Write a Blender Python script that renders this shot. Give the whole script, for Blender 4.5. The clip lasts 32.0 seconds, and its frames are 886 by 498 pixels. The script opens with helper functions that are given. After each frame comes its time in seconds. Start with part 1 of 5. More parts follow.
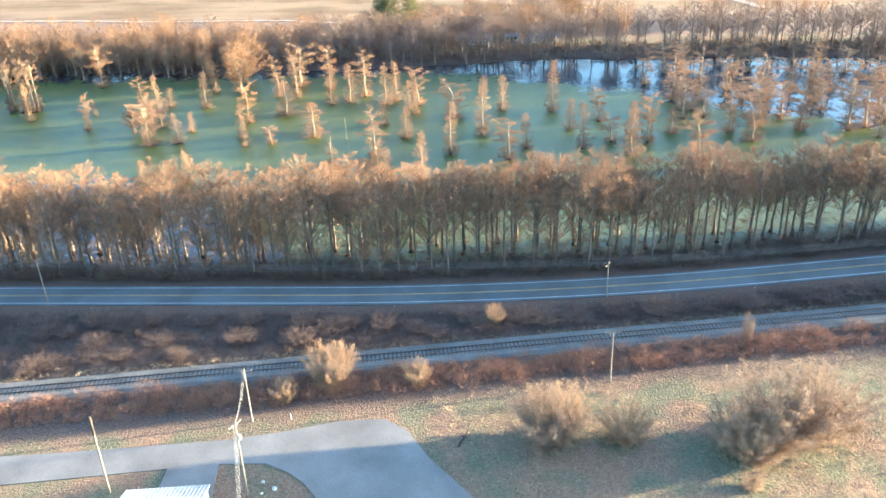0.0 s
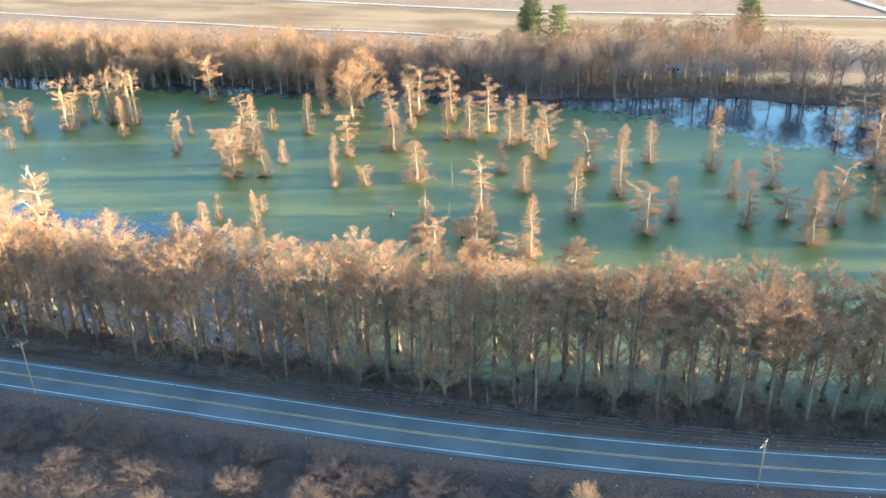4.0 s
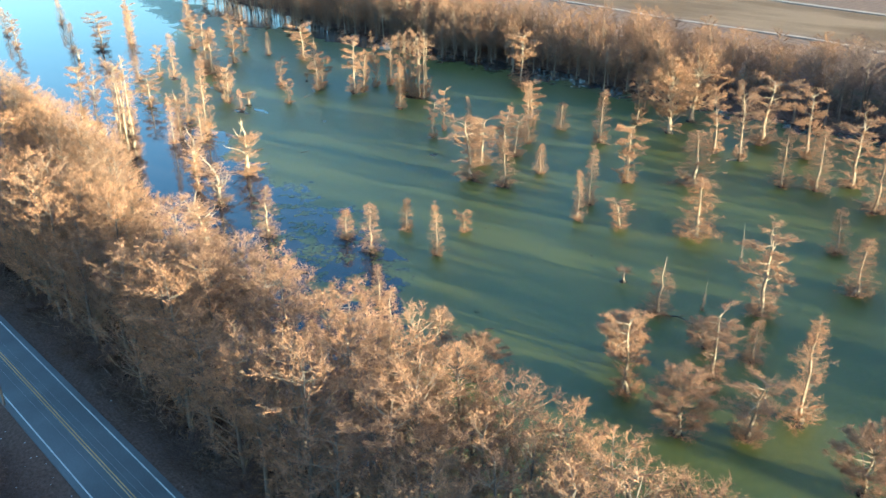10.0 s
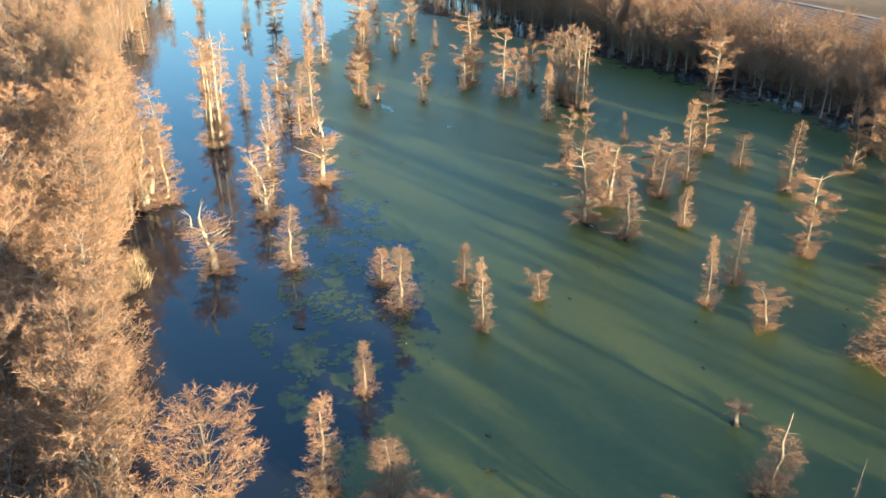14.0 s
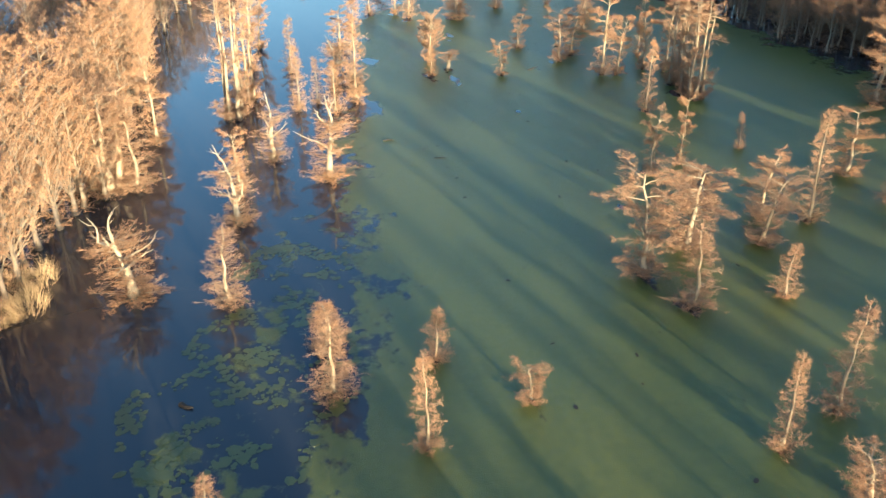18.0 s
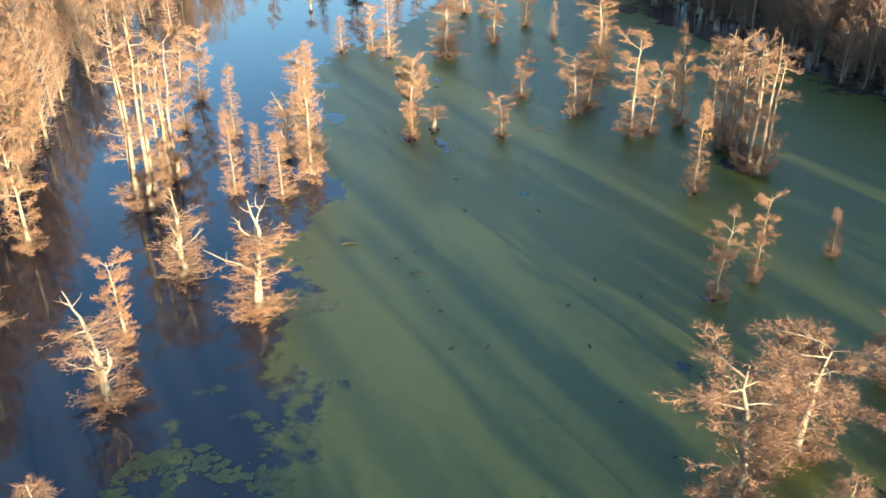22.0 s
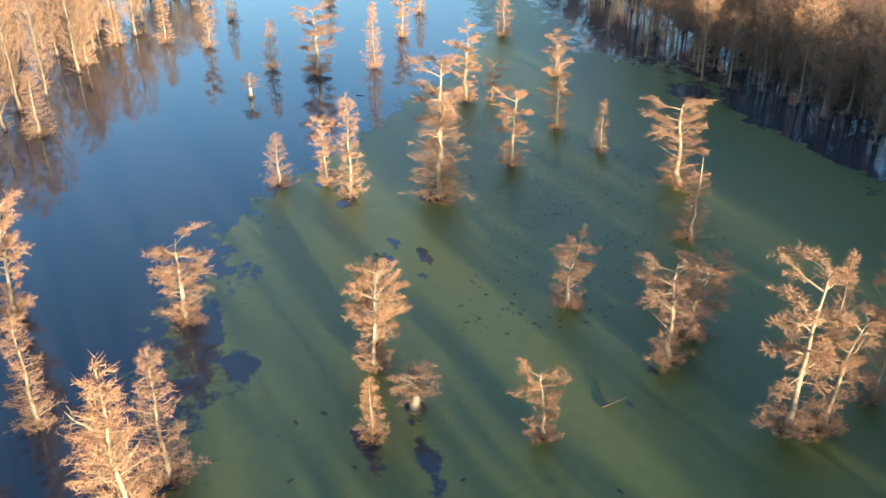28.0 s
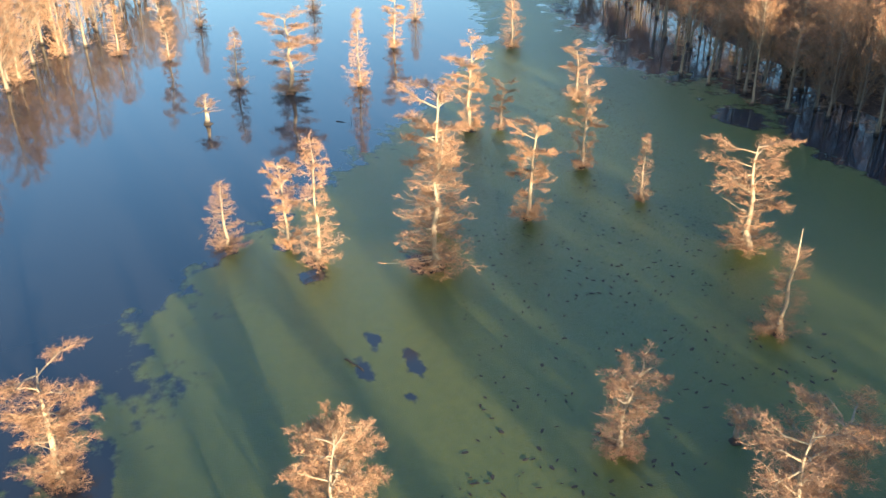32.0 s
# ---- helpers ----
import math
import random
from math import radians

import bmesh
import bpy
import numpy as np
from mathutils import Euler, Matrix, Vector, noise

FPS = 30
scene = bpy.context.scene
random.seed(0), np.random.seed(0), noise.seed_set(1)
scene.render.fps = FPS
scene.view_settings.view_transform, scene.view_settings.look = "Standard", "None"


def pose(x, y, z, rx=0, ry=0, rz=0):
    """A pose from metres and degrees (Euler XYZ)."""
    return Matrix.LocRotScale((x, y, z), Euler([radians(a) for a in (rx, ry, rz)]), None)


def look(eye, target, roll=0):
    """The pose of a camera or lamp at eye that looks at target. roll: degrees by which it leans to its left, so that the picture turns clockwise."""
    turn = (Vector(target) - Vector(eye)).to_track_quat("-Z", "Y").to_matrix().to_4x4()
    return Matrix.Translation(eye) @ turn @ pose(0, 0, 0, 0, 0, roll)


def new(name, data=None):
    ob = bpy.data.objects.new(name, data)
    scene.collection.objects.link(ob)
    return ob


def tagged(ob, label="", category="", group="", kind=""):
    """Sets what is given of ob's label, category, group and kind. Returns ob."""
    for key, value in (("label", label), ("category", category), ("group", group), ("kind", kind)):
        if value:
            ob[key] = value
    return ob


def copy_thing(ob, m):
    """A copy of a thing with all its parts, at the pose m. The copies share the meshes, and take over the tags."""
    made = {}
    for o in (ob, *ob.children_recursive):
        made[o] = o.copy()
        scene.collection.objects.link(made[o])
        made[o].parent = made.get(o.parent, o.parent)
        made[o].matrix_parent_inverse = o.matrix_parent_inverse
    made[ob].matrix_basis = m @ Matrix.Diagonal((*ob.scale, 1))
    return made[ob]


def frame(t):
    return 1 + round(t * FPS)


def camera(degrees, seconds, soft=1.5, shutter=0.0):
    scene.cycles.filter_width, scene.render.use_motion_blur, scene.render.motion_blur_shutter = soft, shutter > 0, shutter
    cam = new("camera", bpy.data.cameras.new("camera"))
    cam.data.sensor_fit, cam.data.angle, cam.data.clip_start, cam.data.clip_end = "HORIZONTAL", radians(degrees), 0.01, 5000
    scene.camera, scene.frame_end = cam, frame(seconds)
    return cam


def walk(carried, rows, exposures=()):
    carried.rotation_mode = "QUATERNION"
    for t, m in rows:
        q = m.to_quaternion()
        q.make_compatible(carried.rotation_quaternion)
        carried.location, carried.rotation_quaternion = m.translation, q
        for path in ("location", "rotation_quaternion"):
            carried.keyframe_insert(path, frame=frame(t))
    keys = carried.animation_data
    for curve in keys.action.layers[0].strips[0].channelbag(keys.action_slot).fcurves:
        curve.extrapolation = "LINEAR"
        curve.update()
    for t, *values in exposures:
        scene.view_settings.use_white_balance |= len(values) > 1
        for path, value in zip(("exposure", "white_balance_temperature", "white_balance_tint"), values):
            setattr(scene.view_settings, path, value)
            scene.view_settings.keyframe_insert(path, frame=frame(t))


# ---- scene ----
cam = camera(56.2, 32.0)
METRES, EYE, TILT, LEAN, TURN = 363.0, 84.9, 0.0, 0.0, 3.6
ROWS = [
    (0.0, 0.0, 0.0, 0.0, -0.95, -26.31, 1.92),
    (0.5, 0.0007, 0.0186, -0.0004, -0.22, -26.28, 1.88),
    (1.0, 0.0014, 0.0372, -0.001, 0.23, -26.24, 1.87),
    (1.5, 0.0029, 0.0552, -0.0015, 0.51, -26.21, 1.86),
    (2.0, 0.0052, 0.0727, -0.003, 2.21, -26.1, 1.8),
    (2.5, 0.0093, 0.0896, -0.0051, 3.63, -25.98, 1.76),
    (3.0, 0.0137, 0.106, -0.0067, 5.87, -25.86, 1.72),
    (3.5, 0.019, 0.1222, -0.0085, 8.18, -25.73, 1.67),
    (4.0, 0.0241, 0.1383, -0.0107, 10.72, -25.62, 1.61),
    (4.5, 0.0289, 0.1544, -0.0127, 13.96, -25.51, 1.51),
    (6.5, 0.0462, 0.22, -0.0306, 23.49, -25.21, 1.29),
    (7.0, 0.0487, 0.2365, -0.0357, 25.43, -25.16, 1.23),
    (7.5, 0.0509, 0.2531, -0.0405, 27.63, -25.13, 1.18),
    (8.0, 0.0524, 0.2697, -0.045, 30.34, -25.08, 1.09),
    (8.5, 0.0533, 0.2864, -0.0492, 32.79, -25.07, 1.0),
    (9.0, 0.0531, 0.3025, -0.0531, 36.02, -25.04, 0.85),
    (9.5, 0.0526, 0.3194, -0.0561, 38.3, -25.04, 0.81),
    (10.0, 0.051, 0.3357, -0.0591, 41.54, -25.0, 0.68),
    (10.5, 0.0488, 0.3524, -0.0623, 45.02, -24.99, 0.53),
    (11.0, 0.0459, 0.3695, -0.0653, 46.81, -24.99, 0.56),
    (11.5, 0.0422, 0.3861, -0.0688, 48.92, -24.97, 0.51),
    (12.0, 0.038, 0.4027, -0.0721, 51.41, -24.98, 0.48),
    (12.5, 0.0331, 0.4191, -0.0754, 53.86, -24.97, 0.47),
    (13.0, 0.0275, 0.4354, -0.0784, 55.79, -24.96, 0.47),
    (13.5, 0.0217, 0.451, -0.0814, 57.52, -24.94, 0.48),
    (15.5, -0.0069, 0.5122, -0.0891, 64.16, -26.73, 0.24),
    (16.0, -0.0153, 0.5271, -0.0905, 66.12, -28.3, 0.23),
    (16.5, -0.0251, 0.5402, -0.091, 69.63, -28.52, 0.13),
    (17.0, -0.0336, 0.5502, -0.0914, 70.98, -28.51, 0.08),
    (17.5, -0.0411, 0.5564, -0.0923, 71.0, -28.5, 0.09),
    (18.0, -0.0493, 0.5612, -0.0948, 71.09, -28.49, 0.11),
    (18.5, -0.0591, 0.5658, -0.0968, 71.1, -28.48, 0.1),
    (19.0, -0.0702, 0.5706, -0.0988, 71.08, -28.47, 0.12),
    (19.5, -0.0824, 0.5756, -0.1005, 71.04, -28.47, 0.15),
    (20.0, -0.0953, 0.5808, -0.102, 71.0, -28.5, 0.18),
    (20.5, -0.109, 0.586, -0.1038, 70.95, -28.5, 0.18),
    (21.0, -0.1233, 0.5914, -0.1046, 70.9, -28.51, 0.2),
    (21.5, -0.1383, 0.5972, -0.1049, 70.87, -28.21, 0.25),
    (22.0, -0.1535, 0.6029, -0.105, 70.81, -27.72, 0.27),
    (22.5, -0.169, 0.6087, -0.1051, 70.78, -27.67, 0.27),
    (23.0, -0.1848, 0.6147, -0.1057, 70.75, -27.6, 0.33),
    (23.5, -0.2004, 0.6204, -0.1058, 70.75, -27.58, 0.35),
    (24.0, -0.216, 0.6262, -0.106, 70.82, -27.53, 0.37),
    (24.5, -0.2318, 0.6318, -0.1058, 70.79, -27.53, 0.37),
    (25.0, -0.2476, 0.6374, -0.1058, 70.75, -27.51, 0.37),
    (25.5, -0.2627, 0.6428, -0.1056, 70.77, -27.5, 0.36),
    (27.5, -0.3262, 0.6655, -0.1047, 70.69, -27.47, 0.36),
    (28.0, -0.3409, 0.6709, -0.1043, 70.69, -27.48, 0.36),
    (28.5, -0.3539, 0.6757, -0.1039, 70.69, -27.46, 0.35),
    (29.0, -0.3648, 0.6797, -0.1039, 70.67, -27.41, 0.33),
    (29.5, -0.3738, 0.6831, -0.1038, 70.67, -27.38, 0.34),
    (30.0, -0.382, 0.686, -0.1037, 70.66, -27.35, 0.33),
    (30.5, -0.3899, 0.6888, -0.1038, 70.67, -27.34, 0.33),
    (31.0, -0.3981, 0.6917, -0.1063, 70.66, -27.31, 0.32),
    (31.5, -0.4065, 0.6947, -0.1118, 70.68, -27.28, 0.32),
    (32.0, -0.4158, 0.6978, -0.1183, 70.69, -27.28, 0.31),
]
walk(cam, [(t, pose(0, 0, EYE, TILT, LEAN, TURN) @ pose(METRES * x, METRES * y, METRES * z, 90 + pitch, roll, yaw)) for t, x, y, z, yaw, pitch, roll in ROWS],
     exposures=[(0.0, 3.85, 4400, 1), (4.0, 3.68, 4300, -3), (9.0, 3.0, 4150, -3), (13.0, 2.42, 4250, -1), (19.0, 2.52, 4500, 2), (25.0, 2.4, 4430, 4), (32.0, 2.6, 4580, 6)])

# ---- light ----
SUN_AZ, SUN_EL = 13.0, 5.6          # degrees from +x, and above the horizon
world = bpy.data.worlds.new("sky")
scene.world = world
world.use_nodes = True
wn = world.node_tree
sky = wn.nodes.new("ShaderNodeTexSky")
sky.sky_type, sky.sun_disc = "NISHITA", False
sky.sun_elevation, sky.sun_rotation = radians(SUN_EL), radians(90 - SUN_AZ)
sky.air_density, sky.dust_density, sky.ozone_density = 1.0, 1.8, 0.8
wn.links.new(sky.outputs[0], wn.nodes["Background"].inputs[0])
wn.nodes["Background"].inputs[1].default_value = 0.086
sun = new("sun", bpy.data.lights.new("sun", "SUN"))
sun.data.energy, sun.data.angle, sun.data.color = 5.0, radians(0.8), (1.0, 0.64, 0.28)
a, e = radians(SUN_AZ), radians(SUN_EL)
sun_way = Vector((math.cos(a) * math.cos(e), math.sin(a) * math.cos(e), math.sin(e)))
sun.matrix_world = look((0, 0, 300), Vector((0, 0, 300)) - sun_way)


# ---- materials ----
def material(name, rough=0.8, metal=0.0, spec=0.5):
    m = bpy.data.materials.new(name)
    m.use_nodes = True
    b = m.node_tree.nodes["Principled BSDF"]
    b.inputs["Roughness"].default_value, b.inputs["Metallic"].default_value = rough, metal
    b.inputs["Specular IOR Level"].default_value = spec
    return m, m.node_tree.nodes, m.node_tree.links, b


def place(nodes, links, scale):
    """World position times a scale."""
    g = nodes.new("ShaderNodeNewGeometry")
    v = nodes.new("ShaderNodeVectorMath")
    v.operation = "MULTIPLY"
    v.inputs[1].default_value = scale
    links.new(g.outputs["Position"], v.inputs[0])
    return v.outputs[0]


def noise_of(nodes, links, vector, scale, detail=4.0, rough=0.55):
    n = nodes.new("ShaderNodeTexNoise")
    n.inputs["Scale"].default_value, n.inputs["Detail"].default_value, n.inputs["Roughness"].default_value = scale, detail, rough
    if vector is not None:
        links.new(vector, n.inputs["Vector"])
    return n.outputs["Fac"]


def ramp(nodes, links, fac, *stops):
    r = nodes.new("ShaderNodeValToRGB")
    el = r.color_ramp.elements
    while len(el) < len(stops):
        el.new(0.5)
    for k, (p, c) in zip(el, stops):
        k.position, k.color = p, (*c, 1.0)
    links.new(fac, r.inputs[0])
    return r.outputs[0]


def mixed(nodes, links, fac, a, b, kind="MIX"):
    m = nodes.new("ShaderNodeMix")
    m.data_type, m.blend_type = "RGBA", kind
    for socket, v in ((m.inputs[0], fac), (m.inputs[6], a), (m.inputs[7], b)):
        if isinstance(v, (int, float)):
            socket.default_value = v
        elif isinstance(v, tuple):
            socket.default_value = (*v, 1.0)
        else:
            links.new(v, socket)
    return m.outputs[2]


def bump(nodes, links, b, fac, strength, distance):
    n = nodes.new("ShaderNodeBump")
    n.inputs["Strength"].default_value, n.inputs["Distance"].default_value = strength, distance
    links.new(fac, n.inputs["Height"])
    links.new(n.outputs[0], b.inputs["Normal"])


def surface(name, dark, light, fine=3.0, coarse=0.15, rough=0.85, bumpy=0.3, depth=0.05, metal=0.0, spec=0.3, stretch=(1, 1, 1)):
    """Two scales of variation between a dark and a light tone."""
    m, n, l, b = material(name, rough, metal, spec)
    p = place(n, l, stretch)
    f1 = noise_of(n, l, p, fine, 5)
    c1 = ramp(n, l, f1, (0.3, dark), (0.7, light))
    f2 = noise_of(n, l, p, coarse, 3)
    c2 = ramp(n, l, f2, (0.3, (0.62, 0.62, 0.62)), (0.7, (1.0, 1.0, 1.0)))
    l.new(mixed(n, l, 1.0, c1, c2, "MULTIPLY"), b.inputs["Base Color"])
    if bumpy:
        bump(n, l, b, f1, bumpy, depth)
    return m


def twig_material(name, dark, light, spread=0.25):
    """Fine twigs: tone varies from twig to twig and from tree to tree."""
    m, n, l, b = material(name, 0.75, 0.0, 0.25)
    g = n.new("ShaderNodeNewGeometry")
    c = ramp(n, l, g.outputs["Random Per Island"], (0.0, dark), (1.0, light))
    o = n.new("ShaderNodeObjectInfo")
    lo, hi = 1.0 - spread, 1.0 + spread
    t = ramp(n, l, o.outputs["Random"], (0.0, (lo, lo, lo * 1.08)), (0.5, (1.0, 0.97, 0.95)), (1.0, (hi, hi * 0.92, hi * 0.8)))
    l.new(mixed(n, l, 1.0, c, t, "MULTIPLY"), b.inputs["Base Color"])
    return m


def bark_material(name, dark, light, wet):
    """Grey fibrous bark with a dark water line round the foot."""
    m, n, l, b = material(name, 0.85, 0.0, 0.3)
    p = place(n, l, (4.0, 4.0, 0.5))
    f = noise_of(n, l, p, 2.2, 6, 0.65)
    c = ramp(n, l, f, (0.3, dark), (0.68, light))
    g = n.new("ShaderNodeNewGeometry")
    s = n.new("ShaderNodeSeparateXYZ")
    l.new(g.outputs["Position"], s.inputs[0])
    q = n.new("ShaderNodeMapRange")
    q.inputs[1].default_value, q.inputs[2].default_value = 0.3, 0.75
    l.new(s.outputs[2], q.inputs[0])
    o = n.new("ShaderNodeObjectInfo")
    t = ramp(n, l, o.outputs["Random"], (0.0, (0.75, 0.75, 0.78)), (1.0, (1.1, 1.05, 1.0)))
    c = mixed(n, l, 1.0, c, t, "MULTIPLY")
    l.new(mixed(n, l, q.outputs[0], wet, c), b.inputs["Base Color"])
    bump(n, l, b, f, 0.5, 0.06)
    return m


M_WOODBARK = bark_material("woods bark", (0.12, 0.097, 0.071), (0.31, 0.252, 0.182), (0.035, 0.028, 0.022))
M_BARK = bark_material("cypress bark", (0.17, 0.138, 0.095), (0.39, 0.322, 0.222), (0.035, 0.028, 0.022))
M_PALE = bark_material("bleached wood", (0.20, 0.168, 0.12), (0.44, 0.37, 0.265), (0.05, 0.04, 0.03))
M_DARKBARK = bark_material("swamp bark", (0.085, 0.07, 0.056), (0.24, 0.195, 0.15), (0.05, 0.042, 0.036))
M_TWIG = twig_material("rust twigs", (0.172, 0.108, 0.065), (0.43, 0.262, 0.143), 0.2)
M_SHRUB = twig_material("pale shrub stems", (0.21, 0.145, 0.095), (0.44, 0.31, 0.20), 0.12)
M_TWIG_BAND = twig_material("tan twigs", (0.16, 0.10, 0.061), (0.40, 0.242, 0.134), 0.2)
M_TWIG_GREY = twig_material("grey twigs", (0.13, 0.095, 0.078), (0.28, 0.205, 0.16))
M_BRUSH = twig_material("brush stems", (0.08, 0.053, 0.043), (0.225, 0.158, 0.125))
M_THICKET = twig_material("thicket stems", (0.06, 0.046, 0.038), (0.165, 0.125, 0.10))
M_BRUSH_RED = twig_material("russet brush", (0.14, 0.072, 0.046), (0.52, 0.28, 0.165))
M_STRAW = twig_material("straw grass", (0.30, 0.22, 0.12), (0.52, 0.41, 0.26))
M_PINE = twig_material("evergreen needles", (0.085, 0.10, 0.04), (0.22, 0.225, 0.09))
M_ASPHALT = surface("asphalt", (0.105, 0.111, 0.117), (0.142, 0.149, 0.155), 6.0, 0.12, 0.6, 0.2, 0.01, spec=0.5)
M_LANE = surface("weathered asphalt", (0.20, 0.178, 0.162), (0.29, 0.26, 0.235), 5.0, 0.12, 0.85, 0.2, 0.01)
M_TRACK = surface("pale gravel", (0.42, 0.33, 0.24), (0.56, 0.45, 0.34), 2.0, 0.2, 0.95, 0.2, 0.02)
M_WEED = surface("floating weed", (0.066, 0.080, 0.018), (0.094, 0.101, 0.022), 0.9, 0.1, 0.4, 0.3, 0.02, spec=0.5)
M_WHITE = surface("white road paint", (0.55, 0.55, 0.53), (0.75, 0.75, 0.72), 4.0, 0.4, 0.6, 0.0)
M_YELLOW = surface("yellow road paint", (0.50, 0.33, 0.12), (0.64, 0.44, 0.18), 4.0, 0.4, 0.6, 0.0)
M_BALLAST = surface("ballast", (0.105, 0.098, 0.092), (0.215, 0.203, 0.19), 9.0, 0.2, 0.95, 0.8, 0.08)
M_TIE = surface("creosoted timber", (0.045, 0.035, 0.028), (0.10, 0.08, 0.065), 5.0, 0.5, 0.9, 0.3, 0.02)
M_RAIL = surface("rail steel", (0.16, 0.12, 0.10), (0.30, 0.26, 0.23), 3.0, 0.3, 0.45, 0.0, metal=0.8)
M_POLE = surface("pole timber", (0.17, 0.145, 0.12), (0.30, 0.26, 0.22), 6.0, 0.5, 0.9, 0.3, 0.01, stretch=(1, 1, 0.15))
M_WIRE = surface("wire", (0.26, 0.26, 0.27), (0.38, 0.38, 0.39), 5.0, 0.5, 0.5, 0.0)
M_GLASSY = surface("porcelain", (0.45, 0.45, 0.46), (0.6, 0.6, 0.6), 4.0, 0.5, 0.3, 0.0)
M_STEEL = surface("grey enamel", (0.35, 0.36, 0.37), (0.5, 0.5, 0.5), 3.0, 0.4, 0.5, 0.0)
M_ROOF = surface("ribbed metal roof", (0.45, 0.46, 0.47), (0.62, 0.63, 0.64), 2.0, 0.3, 0.4, 0.0, metal=0.3)
M_SHINGLE = surface("roof shingle", (0.16, 0.16, 0.17), (0.30, 0.30, 0.31), 3.0, 0.3, 0.9, 0.3, 0.02)
M_SIDING = surface("pale siding", (0.50, 0.49, 0.47), (0.66, 0.65, 0.62), 2.0, 0.3, 0.7, 0.0)
M_DARKGLASS, *_x = material("window glass", 0.08)
_x[2].inputs["Base Color"].default_value = (0.03, 0.035, 0.04, 1)
M_WOOD = surface("waterlogged wood", (0.02, 0.017, 0.013), (0.07, 0.055, 0.045), 4.0, 0.5, 0.6, 0.3, 0.03)


# ---- the plan: road, railway, shores ----
def road_y(x):
    if x < -33:
        return 147.6 + 0.010 * (-33 - x)
    if x < 58:
        return 147.6 + 0.000927 * (x + 33) ** 2
    return 147.6 + 0.000927 * 91 ** 2 + 0.1687 * (x - 58)


def rail_y(x):
    return 128.0 + 0.162 * x


def bank_south(x):
    """Southern edge of the water, beyond the road's verge."""
    return road_y(x) + 11.0 + 1.2 * math.sin(x * 0.11) + 0.8 * math.sin(x * 0.31)


def bank_north(x):
    return float(np.interp(x, (-480, -380, -300, -240, -180, -60, -20, 40, 150, 300), (372, 360, 346, 341, 341, 336, 346, 350, 343, 340))) + 2.0 * math.sin(x * 0.07) + math.sin(x * 0.23)


def smooth(a, b, v):
    t = min(1.0, max(0.0, (v - a) / (b - a)))
    return t * t * (3 - 2 * t)


def track_y(x):
    """Pale track between the furrowed strip and the stubble."""
    return float(np.interp(x, (-900, -292, -224, -180, -112, -66, 20, 143, 300), (560, 464, 457, 449, 445, 430, 452, 446, 440)))


def lane_y(x):
    """Pale track beyond the stubble."""
    return float(np.interp(x, (-900, -186, -131, -66, 79, 124, 300), (660, 530, 520, 509, 508, 507, 500)))


def land(x, y):
    """Height of the ground."""
    h = 1.1 + 0.25 * noise.noise((x * 0.05, y * 0.05, 0)) + 0.12 * noise.noise((x * 0.3, y * 0.3, 3))
    ry = road_y(x)
    h += 0.35 * math.exp(-((y - ry) / 5.0) ** 2)
    inside = smooth(0, 5, y - bank_south(x) + 2.5) * smooth(0, 7, bank_north(x) + 3.5 - y)
    inside *= smooth(-520, -490, x) * smooth(330, 300, x)
    d = abs(y - ry)
    if d < 6.0:
        h = h + (1.30 - h) * smooth(6.0, 4.0, d)
    dr = abs(y - rail_y(x))
    if dr < 5.0:
        h = h + (1.15 - h) * smooth(5.0, 3.0, dr)
    if -95 < x < 20 and 70 < y < 115:
        k = smooth(115, 109, y) * smooth(20, 8, x)
        h = h + (1.1 - h) * k
    return h * (1 - inside) - 1.6 * inside


def mesh_of(name, verts, faces, mat, smooth_faces=False):
    me = bpy.data.meshes.new(name)
    me.from_pydata([tuple(v) for v in verts], [], faces)
    me.materials.append(mat)
    if smooth_faces:
        me.shade_smooth()
    return me


def part(name, data, mat, parent, label=""):
    """Links a mesh or a bmesh as one object under a thing or a part."""
    if isinstance(data, bmesh.types.BMesh):
        me = bpy.data.meshes.new(name)
        data.to_mesh(me)
        data.free()
        me.materials.append(mat)
        data = me
    ob = new(name, data)
    ob.parent = parent
    return tagged(ob, label)


def steps(lo, hi, step, far, grow=1.35):
    """Even steps inside, growing ones out to the horizon."""
    mid = list(np.arange(lo, hi + step / 2, step))
    out, s = [], step
    while (out[-1] if out else hi) < far:
        s *= grow
        out.append((out[-1] if out else mid[-1]) + s)
    left, s = [], step
    while (left[-1] if left else lo) > -far:
        s *= grow
        left.append((left[-1] if left else mid[0]) - s)
    return left[::-1] + mid + out


